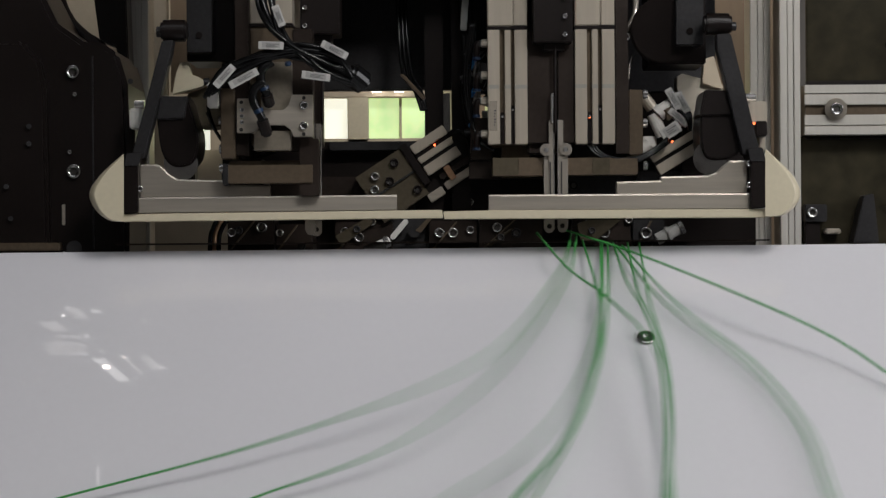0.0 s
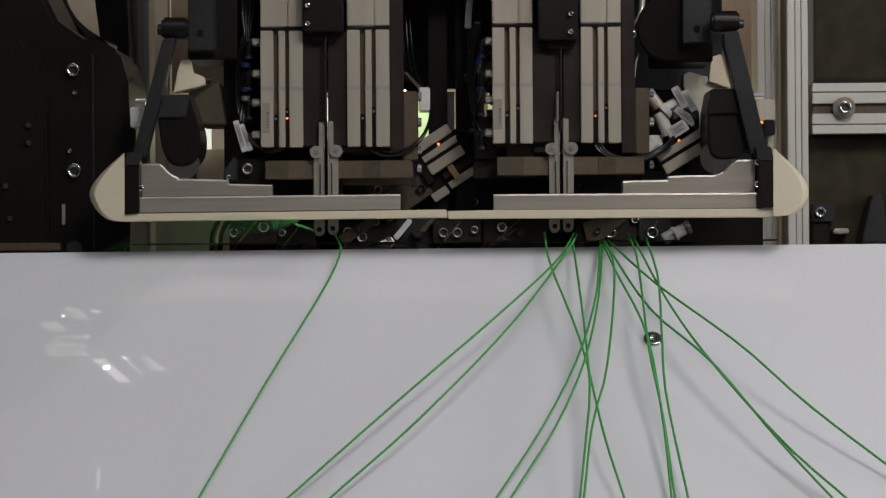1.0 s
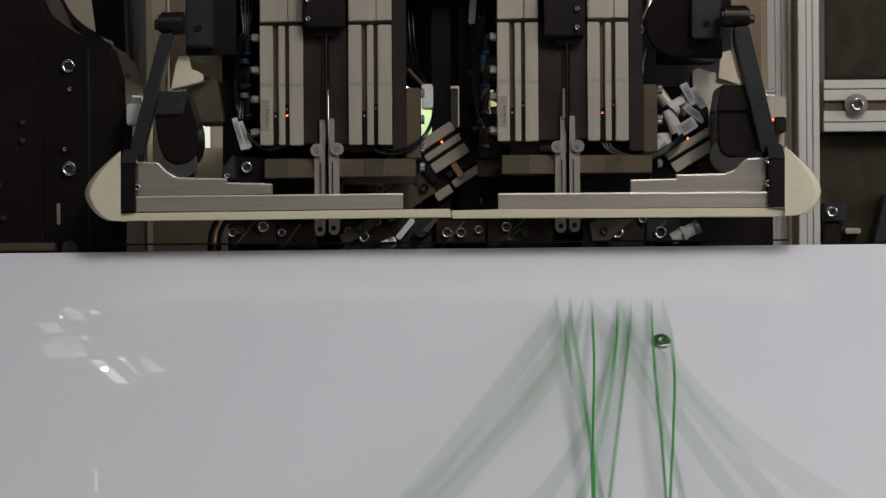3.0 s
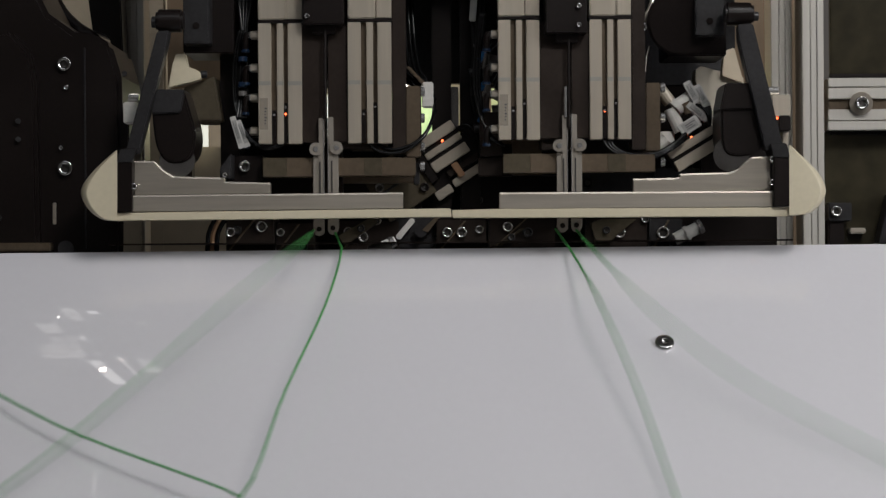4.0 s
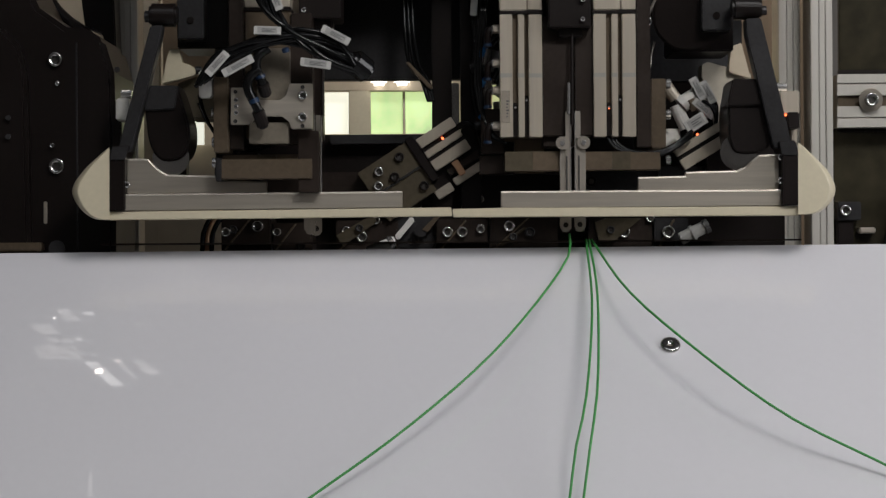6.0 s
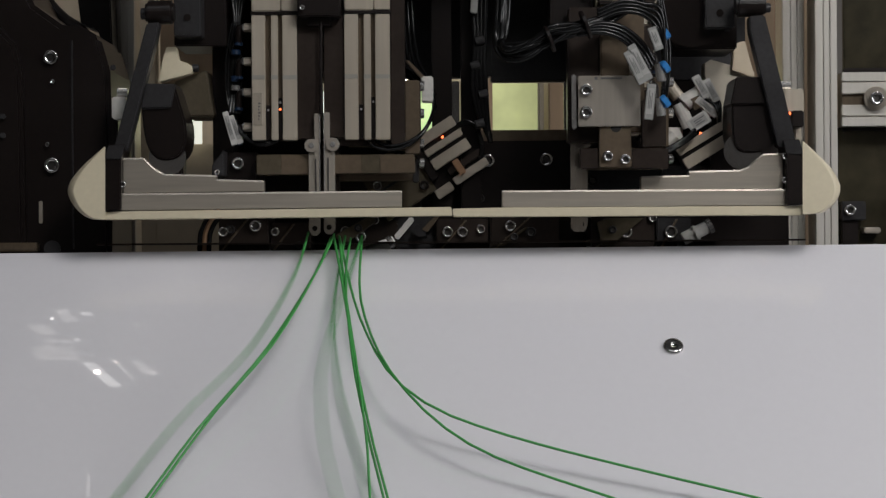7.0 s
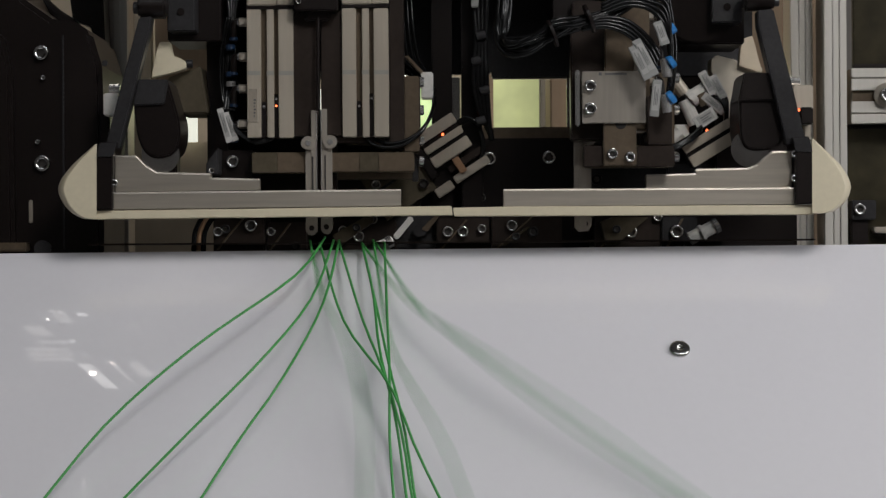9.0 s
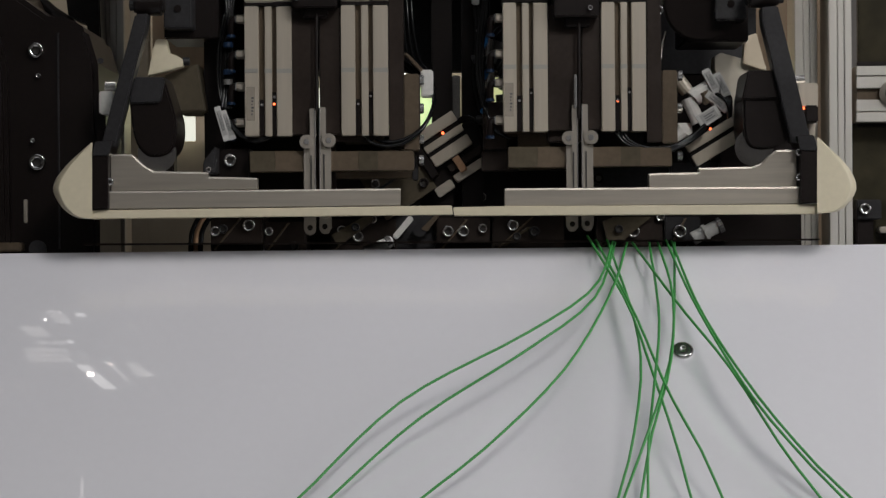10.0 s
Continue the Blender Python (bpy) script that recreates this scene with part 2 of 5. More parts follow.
# ---- the cover bars with their noses ----
def eased(points, first, last, steps=5):
    """The outline with the stretch from point first to point last drawn as a smooth curve."""
    out = list(points[:first])
    for i in range(first, last):
        a, b, c, d = (Vector(points[max(0, min(len(points) - 1, k))]) for k in (i - 1, i, i + 1, i + 2))
        for k in range(steps):
            t = k / steps
            q = 0.5 * ((2 * b) + (c - a) * t + (2 * a - 5 * b + 4 * c - d) * t * t + (3 * b - a - 3 * c + d) * t ** 3)
            out.append((q.x, q.y))
    return out + list(points[last:])


def nose_mesh(points, anchor, layers):
    """A nose rounded in plan: the outline repeated from back to front, drawn in towards its flat end (anchor)."""
    bm = bmesh.new()
    rings = [[bm.verts.new(E(anchor + (u - anchor) * k, v + dv * (1 if v < 340 else -1), y)) for u, v in points] for y, k, dv in layers]
    n = len(points)
    for a, b in zip(rings, rings[1:]):
        for i in range(n):
            f = bm.faces.new((a[i], a[(i + 1) % n], b[(i + 1) % n], b[i]))
            f.smooth = True
    bm.faces.new(rings[0]), bm.faces.new(rings[-1])
    bmesh.ops.recalc_face_normals(bm, faces=bm.faces)
    return bm


def chamfer_mesh(points, y0, wide=2.6):
    """The broken upper edge of a plate, leaning back along a line of its outline."""
    bm = bmesh.new()
    rows = []
    for u, v in points:
        rows.append([bm.verts.new(E(u, v + wide, y0 - 0.0002)), bm.verts.new(E(u, v - 0.3, y0 + 0.0003)), bm.verts.new(E(u, v + wide, y0 + 0.0006))])
    for a, b in zip(rows, rows[1:]):
        for i in range(3):
            bm.faces.new((a[i], b[i], b[(i + 1) % 3], a[(i + 1) % 3]))
    bm.faces.new(rows[0]), bm.faces.new(rows[-1])
    bmesh.ops.recalc_face_normals(bm, faces=bm.faces)
    return bm


NOSE_LAYERS = ((0.015, 0.80, 0), (0.014, 0.90, 0), (0.012, 0.97, 0), (0.009, 1.0, 0), (0.006, 0.99, 0), (0.003, 0.95, 0), (0.0005, 0.88, 0.5), (-0.0005, 0.84, 1.5))


def guard(side):
    """One half of the sliding guard; the outlines are mirrored by side."""
    if side < 0:
        t = thing("guard_bar", E(500, 385, 0.02), "cream guard bar with rounded nose, milled aluminium rail and black arm", "guard", "guards over the jaws")
        nose = [(212, 392), (195, 391), (178, 383), (163, 368), (153, 347), (156, 330), (166, 315), (182, 297), (214, 269), (216, 269), (216, 392)]
        part("nose", nose_mesh(eased(nose, 1, 8), 216, NOSE_LAYERS), CREAM, t)
        part("strip", outline([(214, 378), (796, 370), (798, 385), (214, 392)], 0.004, 0.014, 0.0005), CREAM, t)
        part("rail", outline([(242, 348), (713, 343), (713, 370), (242, 376)], 0.006, 0.018, 0.0004), MILLED, t, "milled aluminium rail")
        part("stepped_plate", outline([(246, 288), (280, 288), (296, 304), (314, 315), (402, 317), (402, 324), (482, 326), (482, 344), (246, 347)], 0.010, 0.020, 0.0004), MILLED, t, "milled aluminium plate with a hollow")
        part("rail_edge", chamfer_mesh([(242, 348), (713, 343)], 0.006), BROKEN_EDGE, t)
        part("plate_edge", chamfer_mesh([(246, 288), (280, 288), (296, 304), (314, 315), (402, 317)], 0.010), BROKEN_EDGE, t)
        part("plate_edge", chamfer_mesh([(402, 324), (482, 326)], 0.010), BROKEN_EDGE, t)
        # lighter plate paints the light on the clamp block's top face
        part("lit_clamp_top", outline([(215, 290), (221, 267), (249, 266), (242, 290)], -0.0012, 0.004, 0.0004), SLATE, t)
        part("clamp_block", outline([(214, 292), (220, 266), (250, 265), (242, 292), (242, 375), (214, 377)], 0.0, 0.03, 0.0007), BLACK, t)
        part("arm", outline([(229, 276), (285, 62), (306, 60), (302, 85), (253, 276)], 0.004, 0.018, 0.0008), SLATE, t)
        screw("clamp_screw", screw_mesh(E(246, 332, 0.006), size(6, 0)), STEEL, t)
        part("pivot_bush", rod(E(284, 44, 0.016), E(332, 44, 0.016), size(20, 0.016), 28, 0.002), BLACK, t)
        part("pivot_pin", rod(E(276, 46, 0.016), E(284, 46, 0.016), size(10, 0.016), 16), SLATE, t)
        part("actuator", outline(eased([(283, 165), (332, 165), (350, 225), (350, 265), (336, 288), (304, 290), (284, 262), (276, 205)], 2, 7), 0.012, 0.06, 0.0015), BLACK, t)
        # top face in a lighter material than the body, for the light on it
        part("actuator_top_face", outline([(283, 163), (333, 163), (326, 204), (275, 206)], 0.009, 0.05, 0.001), SLATE, t)
        part("roller", rod(E(320, 286, 0.015), E(320, 286, 0.05), size(31, 0.015), 36, 0.003), POLISHED, t, "bright steel roller")
    else:
        t = thing("guard_bar", E(1100, 385, 0.02), "cream guard bar with rounded nose, milled aluminium rail and black arm", "guard", "guards over the jaws")
        nose = [(1392, 383), (1404, 382), (1422, 378), (1440, 362), (1448, 345), (1447, 330), (1438, 312), (1425, 296), (1388, 261), (1385, 260), (1385, 383)]
        part("nose", nose_mesh(eased(nose, 1, 8), 1385, NOSE_LAYERS), CREAM, t)
        part("strip", outline([(798, 373), (882, 371), (1386, 368), (1386, 384), (800, 387)], 0.004, 0.014, 0.0005), CREAM, t)
        part("rail", outline([(881, 343), (1357, 340), (1357, 367), (881, 371)], 0.006, 0.018, 0.0004), MILLED, t, "milled aluminium rail")
        part("stepped_plate", outline([(1114, 319), (1195, 317), (1195, 310), (1280, 308), (1296, 302), (1308, 290), (1320, 281), (1352, 280), (1352, 339), (1114, 342)], 0.010, 0.020, 0.0004), MILLED, t, "milled aluminium plate with a hollow")
        part("rail_edge", chamfer_mesh([(881, 343), (1357, 340)], 0.006), BROKEN_EDGE, t)
        part("plate_edge", chamfer_mesh([(1195, 310), (1280, 308), (1296, 302), (1308, 290), (1320, 281), (1352, 280)], 0.010), BROKEN_EDGE, t)
        part("plate_edge", chamfer_mesh([(1114, 319), (1195, 317)], 0.010), BROKEN_EDGE, t)
        # the lit top of this clamp block, likewise painted by a lighter plate
        part("lit_clamp_top", outline([(1358, 281), (1353, 259), (1379, 257), (1386, 282)], -0.0012, 0.004, 0.0004), SLATE, t)
        part("clamp_block", outline([(1358, 282), (1352, 258), (1380, 256), (1387, 283), (1387, 366), (1358, 367)], 0.0, 0.03, 0.0007), BLACK, t)
        part("arm", outline([(1344, 270), (1297, 75), (1296, 50), (1322, 48), (1376, 268)], 0.004, 0.018, 0.0008), SLATE, t)
        screw("clamp_screw", screw_mesh(E(1355, 285, 0.006), size(6, 0)), STEEL, t)
        screw("clamp_screw", screw_mesh(E(1355, 325, 0.006), size(6, 0)), STEEL, t)
        part("pivot_bush", rod(E(1272, 32, 0.016), E(1322, 32, 0.016), size(20, 0.016), 28, 0.002), BLACK, t)
        part("pivot_pin", rod(E(1322, 36, 0.016), E(1331, 36, 0.016), size(8, 0.016), 16), SLATE, t)
        part("actuator", outline(eased([(1274, 153), (1328, 153), (1340, 200), (1340, 255), (1322, 276), (1282, 278), (1268, 255), (1266, 205)], 2, 7), 0.012, 0.06, 0.0015), BLACK, t)
        part("actuator_top_face", outline([(1274, 152), (1318, 152), (1326, 197), (1264, 199)], 0.009, 0.05, 0.001), BLACK, t)
        part("roller", rod(E(1284, 276, 0.015), E(1284, 276, 0.05), size(31, 0.015), 36, 0.003), POLISHED, t, "bright steel roller")


guard(-1), guard(1)

# ---- the jaws: four halves, two of them on pivots ----
AXIS_L, AXIS_R, AXIS_Y = 573, 997, 0.035
JAW_GROUP = "jaw halves of the two gripping stations"


def cylinder(parent, u0, u1, v0, v1, lights, tag=False):
    """A slotted pneumatic cylinder of extruded profile."""
    w, y = u1 - u0, 0.040
    c = part("cylinder", slab(u0, v0, u1, v1, y + 0.006, y + 0.024, 0.0008), TAN, parent, "slotted aluminium pneumatic cylinder")
    for a, b in ((0, 0.30), (0.43, 0.58), (0.68, 1.0)):
        part("profile_rib", slab(u0 + a * w, v0, u0 + b * w, v1, y if a != 0.43 else y + 0.001, y + 0.008, 0.0005), ALU, c)
    for a, b in ((0, 0.29), (0.42, 0.58), (0.68, 1.0)):
        vb = v0 + 0.48 * (v1 - v0)
        part("joint_line", slab(u0 + a * w, vb, u0 + b * w, vb + 7, y - 0.0002 if a != 0.42 else y + 0.0008, y + 0.004, 0.0001), ALU_BAND, c)
    for k, s in enumerate((0.365, 0.63)):
        top = v0 + (0.66 if k else 0.72) * (v1 - v0)
        part("sensor", slab(u0 + s * w - 3.6, top, u0 + s * w + 3.4, v1 - 1, y + 0.003, y + 0.0065, 0.0003), BLACK, c)
        part("sensor_screw", rod(E(u0 + s * w, top + 8, y + 0.002), E(u0 + s * w, top + 8, y + 0.004), 0.0010, 10, 0), STEEL, c)
    for s, v in lights:
        part("signal_light", rod(E(u0 + s * w, v, y + 0.0025), E(u0 + s * w, v, y + 0.004), 0.0009, 10, 0), LED, c)
    if tag:
        l = part("rating_label", slab(u0 + 3, v0 + 0.62 * (v1 - v0), u0 + 17, v0 + 0.88 * (v1 - v0), y - 0.0003, y + 0.001, 0), PLATE_TAG, c, "brown rating label with dark print")
        for k in range(6):
            part("print_bar", slab(u0 + 11, v0 + (0.70 + 0.025 * k) * (v1 - v0), u0 + 15 - (k % 3), v0 + (0.712 + 0.025 * k) * (v1 - v0), y - 0.0005, y, 0), INK, c)
    return c


def finger(parent, s, ax, v0):
    """A gripper finger on side s of the axis: upper blade, pivot, lower blade and tip."""
    y = 0.038
    u = ax + 6
    f = part("finger", joined(slab(min(u + 3 * s, u + 13 * s), v0, max(u + 3 * s, u + 13 * s), v0 + 50, y, y + 0.008, 0.0004),
                              slab(min(u + 3 * s, u + 13 * s), v0 + 46, max(u + 3 * s, u + 13 * s), v0 + 200, y, y + 0.006, 0.0004),
                              slab(min(u + 11 * s, u + 22 * s), v0 + 66, max(u + 11 * s, u + 22 * s), v0 + 196, y + 0.001, y + 0.008, 0.0004)), GROUND_STEEL, parent, "ground steel gripper finger")
    part("finger_slot", slab(min(u + 9 * s, u + 11.5 * s), v0 + 76, max(u + 9 * s, u + 11.5 * s), v0 + 150, y - 0.0003, y + 0.002, 0), SOCKET, parent)
    part("finger_edge", slab(min(u + 3 * s, u + 4.5 * s), v0 + 1, max(u + 3 * s, u + 4.5 * s), v0 + 176, y - 0.0005, y + 0.002, 0.0002), STEEL, parent)
    part("disc_pin", rod(E(u + 18 * s, v0 + 54, y - 0.0036), E(u + 18 * s, v0 + 54, y), size(4.5, y), 16, 0.0003), STEEL, parent)
    part("pivot_disc", rod(E(u + 18 * s, v0 + 54, y - 0.003), E(u + 18 * s, v0 + 54, y + 0.004), size(11.5, y), 24), GROUND_STEEL, parent)
    tip = [(u + 3 * s, v0 + 180), (u + 22 * s, v0 + 180), (u + 22 * s, v0 + 196), (u + 17 * s, v0 + 205), (u + 8 * s, v0 + 205), (u + 3 * s, v0 + 198)]
    part("finger_tip", outline(tip, y - 0.001, y + 0.007, 0.0006), GROUND_STEEL, parent, "forked bright steel finger tip")
    part("tip_pin", rod(E(u + 12 * s, v0 + 193, y - 0.0016), E(u + 12 * s, v0 + 193, y), size(4.5, y), 14, 0.0002), BLACK, parent)


def fittings(parent, u, vs, s):
    """Hexagon screw-in fittings with elbows and blue collars on the side of a cylinder."""
    for v in vs:
        a, b = E(u - 2 * s, v, 0.048), E(u + 11 * s, v, 0.048)
        e = part("fitting", rod(a, b, 0.0036, 6), MILLED, parent, "hexagonal air fitting with blue collar")
        part("elbow", tube_mesh([E(u + 10 * s, v, 0.052), E(u + 18 * s, v + 2, 0.052), E(u + 20 * s, v + 14, 0.052), E(u + 20 * s, v + 26, 0.053)], 0.0026), BLACK, e)
        part("collar", rod(E(u + 20 * s, v + 25, 0.053), E(u + 20 * s, v + 30, 0.053), 0.0034, 14), SHADED_BLUE, e)
        part("ring", rod(E(u + 11 * s, v, 0.052), E(u + 13 * s, v, 0.052), 0.0036, 14), STEEL, e)


def tag_pieces(u, v, w, h, y, turn):
    """A flat cable tag: its clear sleeve, the printed slip in it and three bars of print."""
    r = radians(turn)

    def at(a, b):
        return u + a * math.cos(r) - b * math.sin(r), v + a * math.sin(r) + b * math.cos(r)

    out = [("cable_tag", slab(u - w / 2, v - h / 2, u + w / 2, v + h / 2, y, y + 0.003, 0.0003, turn), None)]
    out.append(("printed_slip", slab(u - w * 0.36, v - h * 0.38, u + w * 0.36, v + h * 0.34, y - 0.0002, y + 0.002, 0, turn), SLIP))
    for k in range(3):
        a, b = at((k - 1) * w * 0.17, (-0.06, 0.02, -0.03)[k] * h)
        hh = (0.26, 0.18, 0.22)[k] * h
        out.append(("print_bar", slab(a - w * 0.045, b - hh, a + w * 0.045, b + hh, y - 0.0004, y + 0.001, 0, turn), PRINT))
    return out


def white_tag(parent, u, v, y, turn, w=11, h=48, material=None):
    top = parent
    for name, bm, m in tag_pieces(u, v, w, h, y, turn):
        top = part(name, bm, m or material or LABEL, parent, "white printed cable tag") if m is None else part(name, bm, m, top) and top
    return top


def jaw_half(ax, s, place_label, u_cyl, v_cyl, lights, tag):
    t = thing("gripper_jaw", E(ax, 200, AXIS_Y), place_label, "gripper", JAW_GROUP)
    u0, u1 = u_cyl
    v0, v1 = v_cyl
    cylinder(t, u0, u1, v0, v1, lights, tag)
    part("end_cap", slab(u0 - 1, -130, u0 + 0.62 * (u1 - u0), v0 - 6, 0.040, 0.066, 0.001), ALU, t, "aluminium end cap block")
    part("end_cap", slab(u0 + 0.62 * (u1 - u0) + 1, -130, u1 - 1, v0 - 6, 0.042, 0.066, 0.001), ALU, t)
    part("gasket", slab(u0 - 2, v0 - 7, u1 + 1, v0 - 1, 0.041, 0.066, 0.0004), BLACK, t)
    inner = (min(ax + 7 + 2 * s, u1 if s < 0 else u0), max(ax + 7 + 2 * s, u1 if s < 0 else u0))
    part("guide_body", slab(inner[0], v0 + 4, inner[1], v1 - 2, 0.044, 0.066, 0.0008), BROWN, t, "dark burnished guide body")
    if s > 0:
        part("side_plate", slab(u1 + 0.5, -130, u1 + 24.5, v1 + 18, 0.046, 0.072, 0.0008), BROWN, t)
    part("bar", slab(*((ax + 21, v1 + 25, u1 + 42, v1 + 57) if s > 0 else (u0 + 8, v1 + 24, ax - 15, v1 + 58)), 0.042, 0.056, 0.0007), TAN, t, "bronze grey steel cross bar")
    part("bar_sleeve", slab(*((ax + 72, v1 + 25.5, ax + 104, v1 + 56.5) if s > 0 else (u0 + 8.5, v1 + 24.5, ax - 62, v1 + 57.5)), 0.0417, 0.057, 0.0003), OLIVE_STEEL, t)
    finger(t, s, ax, v0 + 165)
    return t


def turned(bm, ax):
    """Takes a piece drawn as it stands when its half is swung to the front back to its place at rest."""
    c = E(ax, 200, AXIS_Y)
    bm.transform(Matrix.Translation(c) @ Matrix.Rotation(math.pi, 4, "Z") @ Matrix.Translation(-c))
    return bm


def back_left(b):
    """The rear of the left swinging half: carrier plate, blocks, connectors and cables."""
    def put(name, bm, m, label="", parent=b):
        return part(name, turned(bm, AXIS_L), m, parent, label)

    y = -0.014
    put("back_body", slab(470, 100, 560, 262, 0.0, 0.022, 0.001), BROWN)
    put("back_block", slab(453, 226, 520, 262, y + 0.004, 0.01, 0.0006), BRONZE)
    put("back_block", slab(466, 100, 522, 190, y + 0.005, 0.01, 0.0006), BRONZE)
    put("back_foot", slab(536, 240, 572, 345, -0.004, 0.01, 0.0006), BROWN)
    put("back_bar", slab(402, 288, 560, 322, -0.006, 0.006, 0.0006), TAN, "bronze grey steel bar")
    put("bar_end", slab(396, 286, 406, 326, -0.008, 0.008, 0.0006), SLATE)
    put("side_plate", slab(392, 150, 420, 262, -0.004, 0.02, 0.0006), BROWN)
    plate = [(422, 167), (453, 167), (458, 180), (466, 188), (506, 188), (516, 180), (522, 160), (561, 160), (561, 237), (525, 237), (520, 224), (508, 216), (470, 216), (460, 222), (454, 230), (422, 230)]
    put("carrier_plate", outline(plate, y, y + 0.005, 0.0005), MILLED, "H-shaped milled carrier plate with screws")
    for u, v, r, m in ((544, 180, 8, POLISHED), (544, 217, 8, POLISHED), (544, 166, 3.5, SOCKET), (544, 232, 3.5, SOCKET), (430, 174, 3.5, SOCKET), (430, 224, 3.5, SOCKET), (431, 188, 4, STEEL), (431, 199, 4, STEEL), (431, 210, 4, STEEL)):
        ob = put("plate_screw", screw_mesh(E(u, v, y), size(r, y), 0.003 if r > 5 else 0.0008), m)
        ob.data.materials.append(SOCKET_STEEL)
    rng = random.Random(2)
    for k in range(8):
        a, c = 3.2 * k, rng.uniform(-9, 9)
        path = [(384 - a, 150 + 2 * k, -0.022), (402 + c, 128 - a * 0.5, -0.026), (440 + c, 108 - a * 0.6, -0.030), (492, 92 - a * 0.7, -0.032 - 0.001 * (k % 3)), (548, 88 - a * 0.4 + c, -0.032), (604, 104 - a * 0.3 + c, -0.030), (640 - k, 124 + 2 * k, -0.026), (654 - 2 * k, 140 + 2 * k, -0.018)]
        put("cable", tube_mesh([E(u, v + rng.uniform(-4, 4), w + rng.uniform(-0.003, 0.003)) for u, v, w in path], rng.uniform(0.0015, 0.0023)), RUBBER)
    for k in range(5):
        path = [(452 + 9 * k, -60, -0.02), (462 + 8 * k, 0, -0.024), (486 + 6 * k, 42 + 3 * k, -0.030), (528 + 3 * k, 76 + 3 * k, -0.034), (580, 96 + 6 * k, -0.034), (628, 122 + 4 * k, -0.028), (650, 140, -0.02)]
        put("cable", tube_mesh([E(u + rng.uniform(-5, 5), v + rng.uniform(-5, 5), w + rng.uniform(-0.003, 0.003)) for u, v, w in path], rng.uniform(0.0017, 0.0025)), RUBBER)
    put("sleeve", rod(E(626, 118, -0.026), E(656, 142, -0.018), 0.0092, 18, 0.004), RUBBER, "black cable sleeve")
    for (u, v), (du, dv) in (((466, 136), (16, 44)), ((452, 172), (26, 62))):
        path = [(u + 20, v - 36, -0.028), (u + 2, v - 22, -0.029), (u, v, -0.028), (u + 0.6 * du, v + 0.5 * dv, -0.025), (u + du, v + dv, -0.018)]
        e = put("connector", tube_mesh([E(*q) for q in path], 0.0036), RUBBER, "black cable connector with blue ring")
        put("connector_nut", rod(E(u + 0.62 * du, v + 0.55 * dv, -0.0245), E(u + 0.95 * du, v + 0.95 * dv, -0.019), 0.0048, 12), BLACK, parent=e)
        put("blue_ring", rod(E(u + 0.30 * du, v + 0.22 * dv, -0.0272), E(u + 0.42 * du, v + 0.34 * dv, -0.0266), 0.0040, 14), SHADED_BLUE, parent=e)
    put("blue_ring", rod(E(514, 100, -0.036), E(516, 107, -0.035), 0.0026, 14), SHADED_BLUE)
    for u, v, turn, h in ((399, 126, 42, 50), (434, 130, 62, 58), (566, 126, 98, 52), (600, 78, 118, 52), (484, 70, 92, 46), (498, 16, 160, 40)):
        tag = None
        for name, bm, m in tag_pieces(u, v, 14, h, -0.040, turn):
            ob = put(name, bm, m or LABEL, "" if m else "white printed cable tag", parent=tag or b)
            tag = tag or ob


